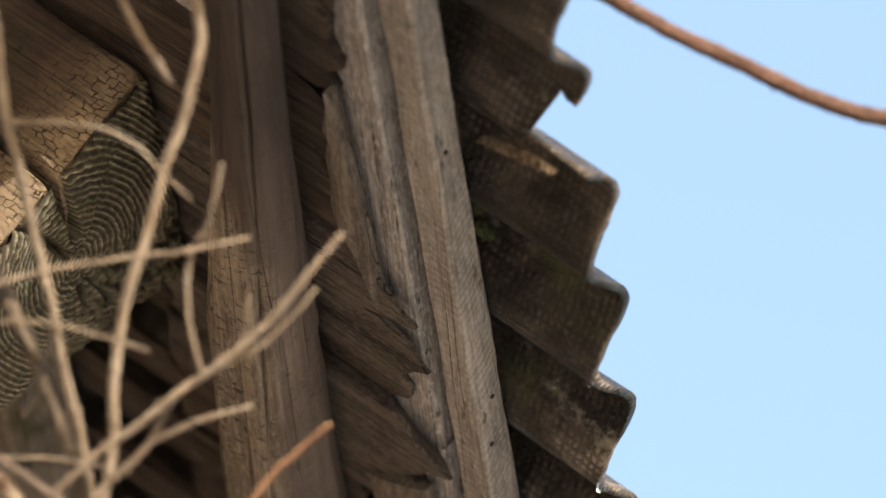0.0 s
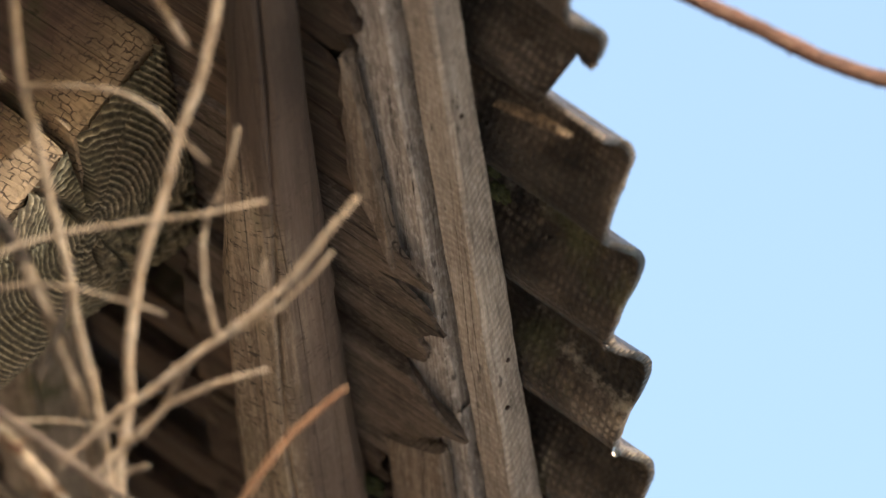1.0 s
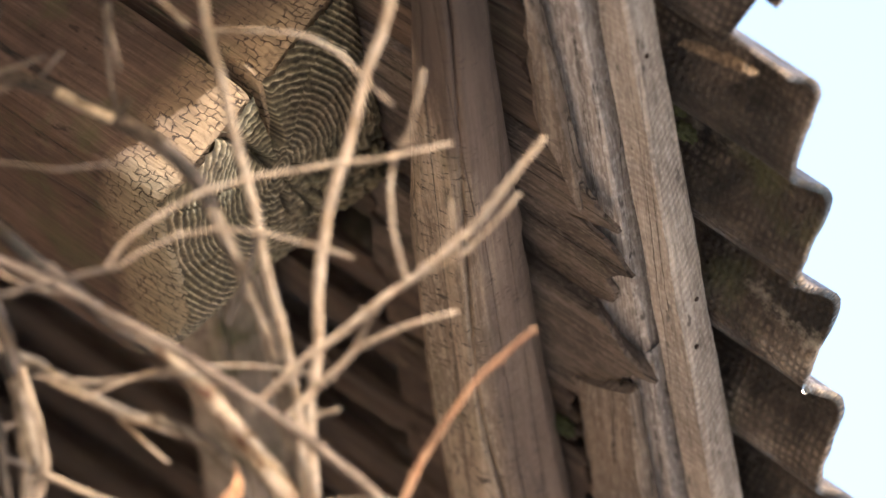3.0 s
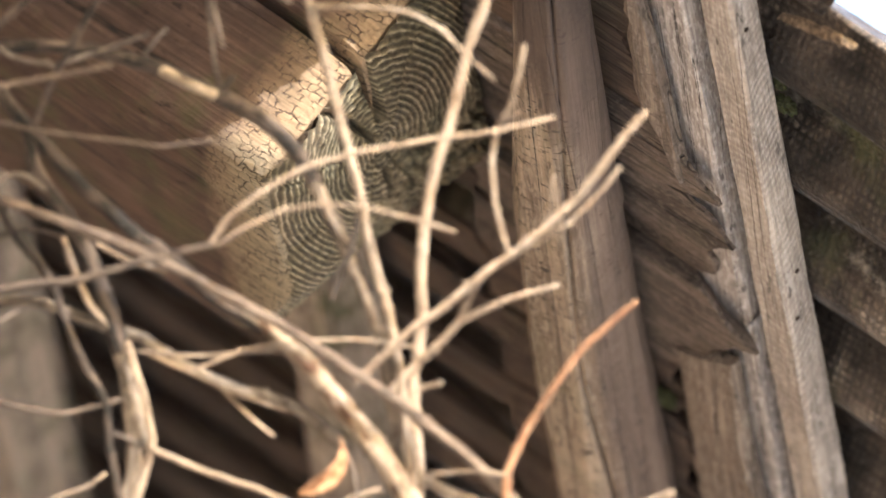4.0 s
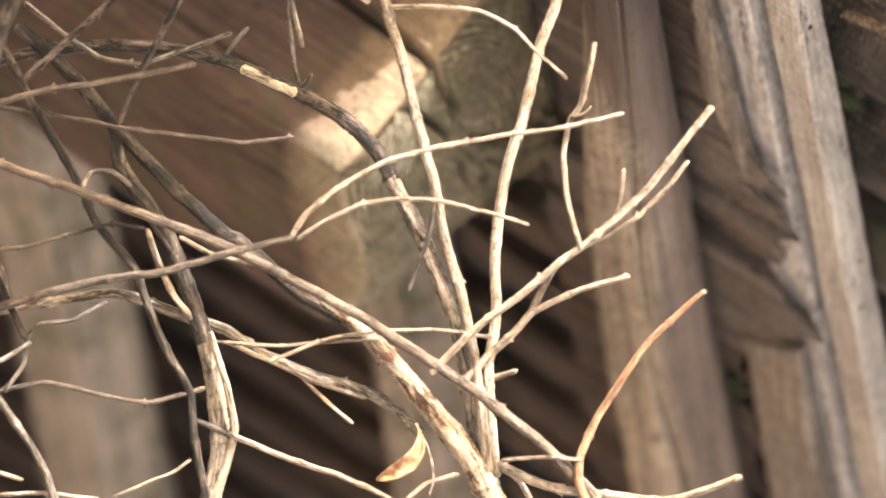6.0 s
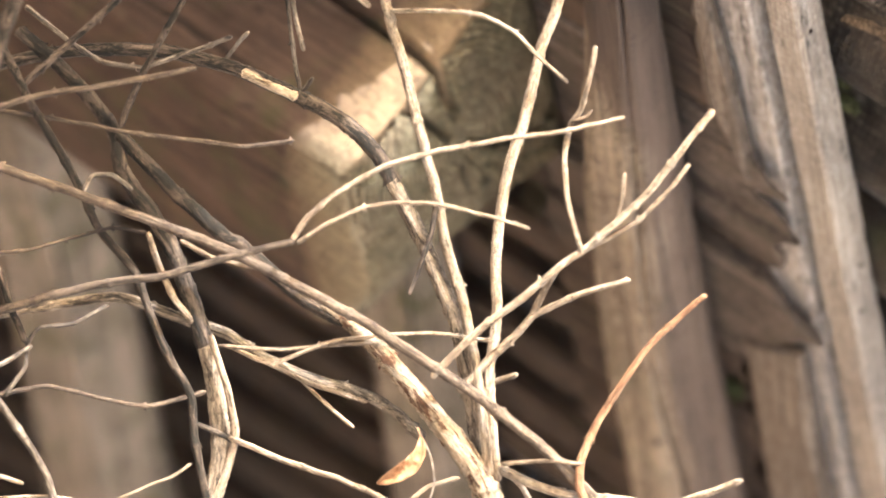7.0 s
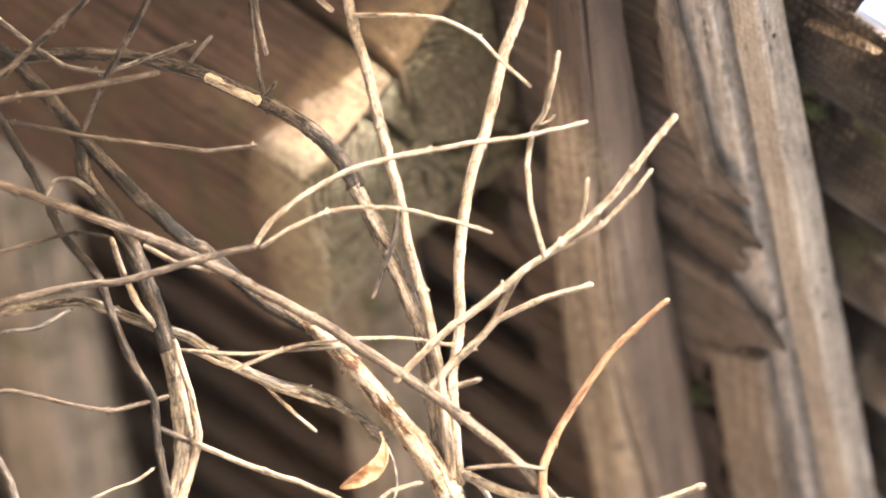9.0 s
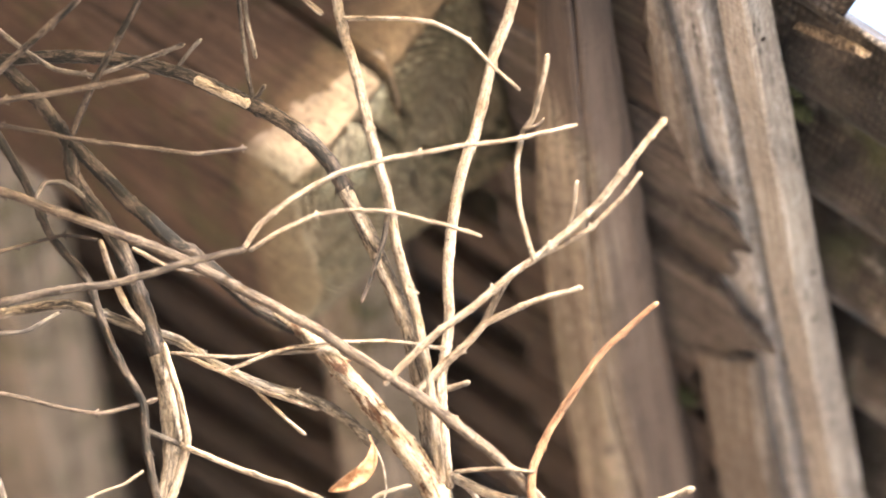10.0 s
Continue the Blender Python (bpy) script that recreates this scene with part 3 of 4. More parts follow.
for i in range(nx + 1):
    for j in range(ny + 1):
        e, q = BE0 + 0.012 + (BE1 - BE0 - 0.018) * i / nx, BQ0 + 0.006 + (BQ1 - BQ0 - 0.012) * j / ny
        e, q = worn(e, q, 0.035)
        rim = min(e - BE0, BE1 - e, q - BQ0, BQ1 - q)
        cut_back = end_at(e, q)
        e -= LEAN * (q - BQ0)
        de, dq = e - PITH[0], q - PITH[1]
        d = math.hypot(de, dq) * (1 + wobble(de * 6, dq * 6, 1.0, 0.16)) + wobble(de * 14, dq * 14, 4, 0.005) + wobble(de * 60, dq * 60, 9, 0.0008)
        swing = math.sin(2 * math.pi * d / 0.0076)
        ang = math.atan2(dq, de)
        dash = 0.5 + 0.5 * noise.noise(Vector((ang * d * 330, d * 75, 21)))     # fine radial checks break the rings
        fray = (0.5 + 0.5 * noise.noise(Vector((e * 45, q * 45, 8)))) * (0.35 + 1.1 * dash)
        rough = math.exp(-((ang - 0.62) / 0.62) ** 4) * min(1.0, max(0.0, (d - 0.03) / 0.025))   # here the rings are rotted away to knobs
        ridge = 0.0026 * swing * fray * (1 - 0.85 * rough)
        tone.append((0.5 + 0.5 * swing) ** 2.2 * (0.35 + 0.65 * fray) * (1 - 0.8 * rough) + rough * (0.18 + wobble(e * 90, q * 90, 6, 0.4)) + wobble(e * 130, q * 130, 3, 0.3))
        chunk = wobble(e * 95, q * 95, 2.0, 0.003 + 0.009 * rough) + wobble(e * 16, q * 16, 5.0, 0.008)
        cut = 0.0
        for k in range(9):
            a = -2.6 + k * 0.72 + wobble(k * 3.1, d * 9, 0, 0.25)
            off = abs((ang - a + math.pi) % (2 * math.pi) - math.pi) * max(d, 0.004)
            cut += (0.03 if k in (0, 5) else 0.008) * math.exp(-(off / (0.004 if k in (0, 5) else 0.0016)) ** 2) * (d > 0.02)
        if de < -0.035:                           # the drying crack runs into the end, and on past the pith
            cut += 0.07 * math.exp(-((q + 0.229 + wobble(e * 30, 0, 6, 0.003)) / 0.0068) ** 4)
        elif 0.035 < de < 0.085:
            cut += 0.04 * math.exp(-((q + 0.237 + wobble(e * 30, 0, 2, 0.004)) / 0.005) ** 4)
        drop = 0.022 * math.exp(-rim / 0.012)
        verts.append((e, BR - cut_back + 0.012 + ridge + chunk - cut - drop, q))
for i in range(nx):
    for j in range(ny):
        a = i * (ny + 1) + j
        faces.append((a, a + 1, a + ny + 2, a + ny + 1))
grain_mesh = mesh_of("end_grain", verts, faces, GRAIN, True)
grain_mesh.attributes.new("growth_ring", "FLOAT", "POINT").data.foreach_set("value", tone)
part("end_grain", grain_mesh, beam, "olive grey cracked end grain with raised growth rings")


# ---- planks of the roof deck ----
def plank(e0, e1, r_low, r_high, q, seed, splinter=0.02, tips=None, mat=DECK_WOOD):
    """A plank down the slope with a broken lower end."""
    cols, verts, faces = 30, [], []
    lens = [0, 0.02, 0.05, 0.09, 0.14, 0.22, 0.34, 0.5, 0.75, 1.0]
    for i in range(cols + 1):
        t = i / cols
        spike = max(0.0, noise.noise(Vector((t * 3.4, seed * 1.3, 5))) - 0.12)
        torn = max(0.0, noise.noise(Vector((t * 2.3, seed * 1.7, 11))) - 0.1)
        tip = r_low - 0.006 + splinter * (noise.noise(Vector((t * 3.1, seed, 0))) + 0.35 * noise.noise(Vector((t * 11, seed, 2)))) + min(0.034, 0.7 * spike * spike) - 0.07 * torn
        if tips:                                  # a known break: share of the width, place on the slope
            tip = np.interp(t, [p[0] for p in tips], [p[1] for p in tips]) + 0.004 * noise.noise(Vector((t * 9, seed, 0))) + 0.006 * noise.noise(Vector((t * 25, seed, 2)))
        for d in lens:
            r = tip - d * (tip - r_high)
            e = e0 + (e1 - e0) * t + wobble(r * 3, seed, t, 0.004)
            sag = wobble(r * 4, seed, t * 2, 0.004) + wobble(e * 60, r * 9, seed, 0.0015)
            thick = 0.024 * min(1.0, 0.25 + d * 9)
            verts.append((e, r, q + sag))
            verts.append((e, r, q + sag + thick))
    n = 2 * len(lens)
    for i in range(cols):
        for k in range(0, n - 2, 2):
            a, b = i * n + k, i * n + n + k
            faces.append((a, b, b + 2, a + 2))
            faces.append((a + 1, a + 3, b + 3, b + 1))
        a, b = i * n, i * n + n
        faces.append((a, a + 1, b + 1, b))
        faces.append((a + n - 2, b + n - 2, b + n - 1, a + n - 1))
    for a in (0, cols * n):
        for k in range(a, a + n - 2, 2):
            faces.append((k, k + 2, k + 3, k + 1))
    return mesh_of("plank", verts, faces, mat)


deck = tagged(new("roof_deck"), "dark brown roof planks with broken ends under the sheets", "roof deck", kind="structure")
deck.matrix_world = ROOF
e, k = -2.5, 0
while e < 2.9:
    width = 0.085 + 0.05 * random.random()
    gap = 0.004 + 0.012 * random.random()
    low = -0.25 + 0.05 * e + 0.03 * (random.random() - 0.5)
    if e > 0.3:
        low = -0.325 + 0.02 * random.random()
    if e < 0.35 and e + width > -0.36:            # the shattered ends stand further down in the file
        e = 0.352
        continue
    if e + width > -0.74 and e < -0.36:           # the planks under the raised sheet are cut to let that sun through
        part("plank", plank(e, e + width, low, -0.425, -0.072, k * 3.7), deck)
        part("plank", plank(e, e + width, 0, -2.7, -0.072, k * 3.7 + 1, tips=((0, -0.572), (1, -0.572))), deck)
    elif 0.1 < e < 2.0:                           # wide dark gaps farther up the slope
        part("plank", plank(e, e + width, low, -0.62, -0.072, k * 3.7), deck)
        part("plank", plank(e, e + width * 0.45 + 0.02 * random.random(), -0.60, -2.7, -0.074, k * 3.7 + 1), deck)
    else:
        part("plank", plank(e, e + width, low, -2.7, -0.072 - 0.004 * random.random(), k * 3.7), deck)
    e += width + gap
    k += 1

sliver()
# planks with shattered, pointed ends beside the eaves board
SHATTERED = (
    (-0.43, -0.335, -0.066, ((0, -0.30), (0.35, -0.275), (0.6, -0.31), (0.85, -0.285), (1, -0.33))),
    (-0.328, -0.225, -0.070, ((0, -0.33), (0.25, -0.29), (0.5, -0.315), (0.8, -0.285), (1, -0.325))),
    (-0.222, -0.10, -0.068, ((0, -0.335), (0.3, -0.315), (0.5, -0.285), (0.75, -0.262), (0.86, -0.30), (1, -0.315))),
    (-0.098, 0.004, -0.076, ((0, -0.285), (0.3, -0.25), (0.55, -0.225), (0.76, -0.194), (0.84, -0.23), (1, -0.31))),
    (0.008, 0.094, -0.071, ((0, -0.262), (0.15, -0.225), (0.5, -0.194), (0.62, -0.212), (0.9, -0.236), (1, -0.262))),
    (0.104, 0.158, -0.060, ((0, -0.25), (0.3, -0.235), (0.7, -0.24), (1, -0.27))),
    (0.16, 0.338, -0.077, ((0, -0.252), (0.15, -0.226), (0.28, -0.202), (0.34, -0.170), (0.4, -0.205), (0.6, -0.245), (1, -0.305))),
)
for n, (e0, e1, q, tips) in enumerate(SHATTERED):
    top = -0.62 if e0 > 0.1 else -2.7
    # cut for the added sun gap as well
    if e0 < -0.36:
        part("plank", plank(e0, e1, 0, -2.7, q, 40.3 + n, tips=((0, -0.572), (1, -0.572))), deck)
        top = -0.425
    # the three nearest take the darker wood, which paints in the shade there
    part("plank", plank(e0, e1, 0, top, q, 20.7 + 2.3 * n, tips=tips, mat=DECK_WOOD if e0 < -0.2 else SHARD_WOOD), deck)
    if e0 > 0.1:
        part("plank", plank(e0, e0 + (e1 - e0) * 0.55, -0.60, -2.7, q - 0.003, 60.1 + n), deck)

# ---- shrub ----
GROW = 1.0065                     # the shrub's size
SHRUB = Matrix.Translation(STAND + AHEAD * 13.45) @ Matrix((SIDE, ABOVE, -AHEAD)).transposed().to_4x4()
shrub = tagged(new("bare_shrub"), "tall leafless shrub with pale tan and grey twigs", "shrub")
shrub.matrix_world = SHRUB


def curve(points, step):
    """A smooth line through the points, in even steps."""
    p = [points[0] * 2 - points[1]] + points + [points[-1] * 2 - points[-2]]
    out = []
    for i in range(1, len(p) - 2):
        n = max(2, int((p[i + 1] - p[i]).length / step))
        for k in range(n):
            t = k / n
            a, b, c, d = p[i - 1], p[i], p[i + 1], p[i + 2]
            smooth = (0.5 * (2 * b + (c - a) * t + (2 * a - 5 * b + 4 * c - d) * t * t + (3 * b - a - 3 * c + d) * t ** 3))
            out.append(smooth.lerp(b.lerp(c, t), 0.4))
    return out + [points[-1]]


def tube(line, rad0, rad1, seed, sides=16, nodes=0.085):
    """A twig along a line: uneven, with swollen nodes and blunt ends."""
    total = sum((b - a).length for a, b in zip(line, line[1:]))
    sum_to = [0.0]
    for a, b in zip(line, line[1:]):
        sum_to.append(sum_to[-1] + (b - a).length)
    marks, m = [], nodes * (0.3 + random.random())
    while m < total:
        marks.append(m)
        m += nodes * (0.6 + 0.8 * random.random())
    rings, run, along = [], 0.0, []
    x = Vector((0, 0, 1))
    for i, p in enumerate(line):
        d = (line[min(i + 1, len(line) - 1)] - line[max(i - 1, 0)]).normalized()
        x = (x - d * x.dot(d))
        x = x.normalized() if x.length > 1e-4 else d.orthogonal().normalized()
        y = d.cross(x)
        if i:
            run += (p - line[i - 1]).length
        t = run / total
        rad = rad0 + (rad1 - rad0) * t
        for mk in marks:
            rad *= 1 + (0.27 if rad0 < 0.006 else 0.13) * math.exp(-((run - mk) / (0.25 * rad0 + 0.0012)) ** 2)
        end = min(run, total - run)
        rad *= min(1.0, 0.55 + end / (0.8 * rad))
        ring = []
        for j in range(sides):
            a = 2 * math.pi * j / sides
            q = rad * (1 + wobble(run * 130, math.cos(a) * 1.5, math.sin(a) * 1.5 + seed, 0.06) + wobble(run * 420, math.cos(a) * 3, math.sin(a) * 3 + seed, 0.2 if rad > 0.005 else 0.09))
            ring.append(p + x * q * math.cos(a) + y * q * math.sin(a))
            along.append((run, rad * math.cos(a), rad * math.sin(a)))
        rings.append(ring)
    verts, faces = loft(rings)
    for mk in marks:                              # small buds and leaf scars in pairs at the nodes
        k = min(range(len(line)), key=lambda n: abs(sum_to[n] - mk))
        p, d = line[k], (line[min(k + 1, len(line) - 1)] - line[max(k - 1, 0)]).normalized()
        turn = random.random() * 3.14
        for side in (0, math.pi):
            if random.random() < 0.3:
                continue
            side_way = Matrix.Rotation(turn + side, 3, d) @ d.orthogonal().normalized()
            rad = rad0 + (rad1 - rad0) * mk / total
            root, size = p + side_way * rad * 0.75, 0.002 + 0.28 * rad
            u = d.cross(side_way)
            n = len(verts)
            verts += [root + d * size, root + u * size * 0.7, root - d * size, root - u * size * 0.7, root + (side_way * 1.0 + d * 0.8) * size * 1.5]
            along += [(mk, rad, 0.0)] * 5
            faces += [(n, n + 1, n + 4), (n + 1, n + 2, n + 4), (n + 2, n + 3, n + 4), (n + 3, n, n + 4)]
    return verts, faces, along


def twig_mesh(name, made, mat):
    verts, faces, along = made
    me = mesh_of(name, verts, faces, mat, True)
    me.attributes.new("along", "FLOAT_VECTOR", "POINT").data.foreach_set("vector", [c for v in along for c in v])
    return me


count = [0]


def twig(name, mat, mm0, mm1, c0, c1, points):
    """A twig of the shrub: radii in millimetres at both ends, depth in centimetres at both ends, bends in centimetres."""
    count[0] += 1
    n = len(points) - 1
    pts = [Vector((a, b, c0 + (c1 - c0) * i / n)) * GROW / 100 for i, (a, b) in enumerate(points)]
    line = []
    for p in curve(pts, 0.003):
        line.append(p + Vector((wobble(p.x * 40, p.y * 40, count[0], 0.0009), wobble(p.x * 40, p.y * 40, count[0] + 50, 0.0009), wobble(p.x * 8, p.y * 8, count[0], 0.012))))
    return part(name, twig_mesh(name, tube(line, mm0 * 0.00093, mm1 * 0.00093, count[0]), mat), shrub)


# barks darken at the upper left and pale below, partly painting shade and sun
twig("stem", DARK_BARK, 8.0, 11.1, 0, 0, [(-71.5, 19.0), (-65.4, 13.4), (-61.1, 7.8), (-60.2, 3.4), (-56.8, -1.6), (-54.4, -5.9), (-52.3, -12.1), (-50.8, -17.1)])
twig("stem", MOTTLED_BARK, 10.5, 13.0, 0, 0, [(-51.3, -15.8), (-50.8, -17.1), (-49.9, -22.1), (-49.5, -28.2), (-50.9, -34.4)])
twig("stem", DARK_BARK, 8.4, 9.3, 0, 1, [(-60.8, 7.6), (-54.9, 1.5), (-48.8, -4.1), (-47.0, -5.1), (-40.2, -11.0), (-35.3, -13.5)])
twig("stem", PEELED_BARK, 9.3, 17.3, 1, 1, [(-38.3, -11.1), (-34.0, -14.5), (-30.4, -18.5), (-26.7, -23.0), (-22.4, -28.5), (-19.7, -33.6), (-18.1, -36.6)])
# darker bark here puts the left part's shade into the colour
twig("stem", BROWN_BARK, 5.3, 7.1, 5, 3, [(-78.4, 5.8), (-73.5, 3.9), (-65.5, 1.0), (-57.5, -1.9), (-48.8, -5.3), (-44.5, -7.5), (-39.0, -10.4), (-33.4, -13.5), (-25.7, -18.6), (-21.1, -21.7), (-14.9, -26.7), (-10.0, -31.4), (-7.3, -34.8)])
twig("stem", DARK_BARK, 7.4, 9.9, -3, -1, [(-75.9, 14.7), (-69.7, 16.0), (-66.0, 16.5), (-61.0, 16.7), (-55.4, 16.4), (-48.6, 14.8), (-44.9, 13.2), (-40.6, 11.3), (-35.7, 8.5), (-32.0, 4.7), (-29.9, 0.7), (-27.4, -4.3)])
twig("stem", MOTTLED_BARK, 8.4, 13.0, -1, 0, [(-30.8, 2.5), (-29.9, 0.7), (-27.4, -4.3), (-25.6, -8.6), (-23.5, -13.6), (-22.0, -21.1), (-20.8, -28.5), (-19.4, -34.7)])
twig("torn_wood", SPLIT_WOOD, 6.4, 5.2, -1.2, -0.9, [(-47.0, 14.1), (-45.2, 13.2), (-43.4, 12.4), (-40.9, 11.2)])
twig("stem", PALE_BARK, 6.2, 6.2, 2, 1, [(-33.0, 37.2), (-32.1, 30.4), (-30.9, 21.1), (-29.1, 14.3), (-27.3, 6.9), (-25.8, 1.3), (-24.7, -4.9), (-22.9, -11.1), (-22.0, -15.5), (-21.4, -18.6), (-20.6, -26.0), (-20.1, -30.4)])
twig("stem", PALE_BARK, 6.5, 6.5, 3, 1, [(-11.7, 39.5), (-11.5, 35.5), (-10.5, 29.3), (-12.3, 21.0), (-14.2, 16.0), (-16.1, 8.0), (-17.7, 3.7), (-18.7, -1.9), (-19.2, -6.8), (-19.2, -13.7), (-20.0, -18.6), (-19.8, -24.8), (-19.3, -31.0)])
twig("twig", PALE_BARK, 5.3, 4.3, 1, 3, [(-20.0, 35.9), (-17.2, 30.3), (-13.4, 24.7)])
twig("twig", PALE_BARK, 4.6, 4.3, 5, 7, [(-26.3, -19.5), (-21.0, -14.3), (-16.7, -11.2), (-12.6, -7.8), (-9.2, -5.4), (-5.8, -2.6), (-2.3, 0.7), (1.4, 5.4), (4.7, 9.5)])
twig("twig", PALE_BARK, 3.1, 2.8, 6, 6, [(-9.2, -5.6), (-6.7, -4.3), (-3.6, -2.5), (-0.5, 0.4), (2.0, 3.6)])
twig("twig", PALE_BARK, 2.8, 2.8, 6, 7, [(-6.2, -3.4), (-5.4, -0.5), (-5.0, 2.7)])
twig("twig", PALE_BARK, 3.4, 3.4, 6, 5, [(-9.7, -6.1), (-10.3, -4.1), (-11.3, -0.1), (-11.6, 4.2), (-10.9, 7.9), (-9.7, 9.8), (-8.7, 13.5), (-8.1, 16.6)])
twig("twig", PALE_BARK, 2.5, 1.9, 5, 5, [(-10.9, 8.3), (-9.3, 8.8), (-8.6, 9.6)])
twig("twig", PALE_BARK, 5.9, 2.8, 2, 4, [(-23.4, -21.2), (-19.2, -16.8), (-16.7, -14.6), (-15.1, -12.8), (-11.7, -11.2), (-8.6, -10.0), (-4.5, -9.0)])
twig("twig", PALE_BARK, 4.6, 3.7, 3, 6, [(-15.4, -13.1), (-13.9, -10.0), (-12.6, -7.8)])
twig("twig", PALE_BARK, 3.7, 2.5, 7, 6, [(-41.4, -4.5), (-39.5, -1.7), (-36.4, 0.7), (-31.4, 3.5), (-25.2, 5.3), (-17.8, 6.5), (-11.6, 7.3), (-5.0, 8.8)])
twig("twig", BROWN_BARK, 5.6, 4.0, 4, 7, [(-77.4, -12.8), (-71.2, -11.3), (-68.1, -10.3), (-61.2, -8.9), (-55.0, -8.1), (-48.8, -6.3), (-45.1, -5.4), (-41.1, -4.5)])
twig("twig", PALE_BARK, 3.1, 2.2, 7, 7, [(-40.9, -4.8), (-37.6, -2.7), (-33.9, -1.0), (-30.2, -0.4), (-25.9, -0.5), (-20.3, -1.8), (-15.4, -3.3)])
twig("twig", RED_BARK, 3.4, 5.6, 5, 3, [(3.8, -10.6), (0.7, -13.2), (-3.1, -16.9), (-6.2, -21.5), (-8.4, -24.9), (-10.0, -28.6), (-10.2, -31.7), (-8.8, -34.8)])
twig("twig", PALE_BARK, 6.2, 4.0, 1, 4, [(-19.8, -29.3), (-16.2, -31.0), (-11.9, -32.4), (-6.3, -33.0), (-0.8, -33.6), (3.0, -32.6), (7.6, -31.0)])
twig("twig", PALE_BARK, 2.8, 2.5, 2, 4, [(-18.7, -29.1), (-14.3, -28.7), (-9.7, -29.1)])
twig("twig", PALE_BARK, 3.7, 3.7, 1, -2, [(-19.0, -29.3), (-16.5, -31.6), (-15.0, -34.7)])
twig("twig", PALE_BARK, 4.3, 3.4, 1, 3, [(-20.8, -20.3), (-18.9, -19.9), (-16.9, -19.2)])
twig("twig", PALE_BARK, 2.5, 2.2, 1, 3, [(-50.1, -15.9), (-42.7, -16.4), (-39.0, -16.0), (-32.5, -15.7)])
twig("twig", PALE_BARK, 2.5, 2.2, 2, 3, [(-44.0, -18.1), (-41.5, -17.1), (-37.8, -15.7), (-33.4, -15.0), (-29.1, -14.7), (-24.8, -14.8), (-19.5, -15.6)])
# duller bark than the pale twigs, to paint this stem as shaded
twig("stem", MOTTLED_BARK, 6.2, 7.1, -2, -1, [(-78.6, -13.1), (-73.6, -12.2), (-68.1, -11.4), (-61.2, -10.5), (-57.5, -11.5), (-52.6, -13.4), (-48.9, -14.6), (-45.2, -17.1), (-40.3, -19.4), (-35.3, -20.9), (-31.6, -22.5), (-27.2, -26.3)])
twig("twig", PALE_BARK, 2.8, 2.8, -1, -1, [(-48.9, -15.9), (-44.6, -17.8), (-39.0, -20.4), (-33.5, -22.2)])
twig("twig", PALE_BARK, 2.5, 2.5, -1, 1, [(-40.9, -19.5), (-37.2, -23.1), (-34.9, -25.0)])
twig("twig", PALE_BARK, 3.7, 3.1, 1, 3, [(-48.5, -25.8), (-47.8, -26.3), (-41.6, -28.9), (-36.7, -30.5), (-33.0, -32.1), (-28.6, -34.3)])
twig("twig", PALE_BARK, 2.8, 2.8, 3, 2, [(-29.6, -33.7), (-26.8, -31.5), (-23.3, -30.5)])
twig("stem", DARK_BARK, 5.3, 5.0, 3, 1, [(-74.6, 20.3), (-71.6, 14.1), (-69.7, 10.3), (-66.7, 5.3), (-64.2, 0.4), (-62.4, -3.4), (-58.7, -7.7), (-57.2, -12.1), (-55.1, -17.1), (-52.7, -21.4), (-52.4, -25.7), (-51.4, -31.3), (-50.9, -34.4)])
twig("twig", BROWN_BARK, 4.0, 3.4, 6, 4, [(-77.2, 9.5), (-73.4, 10.4), (-68.5, 11.7), (-61.0, 12.8), (-51.7, 14.5)])
twig("twig", GREY_BARK, 3.4, 2.8, 2, 0, [(-70.6, 21.5), (-66.0, 17.7), (-62.3, 15.3), (-57.9, 14.6)])
twig("twig", DARK_BARK, 4.3, 4.3, 4, 2, [(-59.1, 23.2), (-61.0, 21.4), (-65.3, 17.7), (-70.9, 12.8)])
twig("twig", DARK_BARK, 4.0, 4.3, 5, 1, [(-52.6, 23.2), (-53.5, 21.3), (-55.4, 18.2), (-58.6, 12.1), (-60.3, 8.1)])
twig("twig", GREY_BARK, 3.1, 2.8, -2, 2, [(-58.6, 14.4), (-52.3, 16.4), (-47.9, 17.9)])
twig("twig", GREY_BARK, 2.5, 2.5, -2, 0, [(-48.8, 15.4), (-47.4, 17.2), (-46.1, 18.5)])
twig("twig", BROWN_BARK, 2.8, 2.5, 2, 5, [(-77.2, 10.4), (-73.5, 10.0), (-71.0, 9.7), (-64.2, 8.5), (-58.6, 7.4), (-51.8, 6.6), (-46.9, 5.9), (-41.1, 6.5)])
twig("twig", GREY_BARK, 2.8, 2.8, 1, -2, [(-42.1, 23.7), (-41.9, 21.2), (-41.2, 15.6), (-40.6, 12.2)])
twig("twig", GREY_BARK, 2.8, 2.8, 2, 3, [(-41.4, 23.7), (-41.0, 20.6), (-40.1, 16.3)])
twig("twig", GREY_BARK, 2.8, 2.5, -2, 0, [(-40.6, 11.9), (-39.9, 12.4), (-39.2, 13.4)])
twig("twig", GREY_BARK, 3.1, 2.8, 5, 1, [(-64.2, 1.0), (-63.3, 2.7), (-61.1, 2.9), (-59.0, 1.2)])
twig("twig", BROWN_BARK, 2.5, 2.2, 3, 3, [(-77.3, -6.0), (-73.6, -5.6), (-70.5, -5.3), (-66.1, -4.1), (-61.2, -2.9), (-57.5, -3.4)])
twig("twig", PALE_BARK, 3.7, 4.3, 3, 0, [(-57.3, -3.5), (-56.3, -6.5), (-54.4, -10.9), (-52.3, -13.5)])
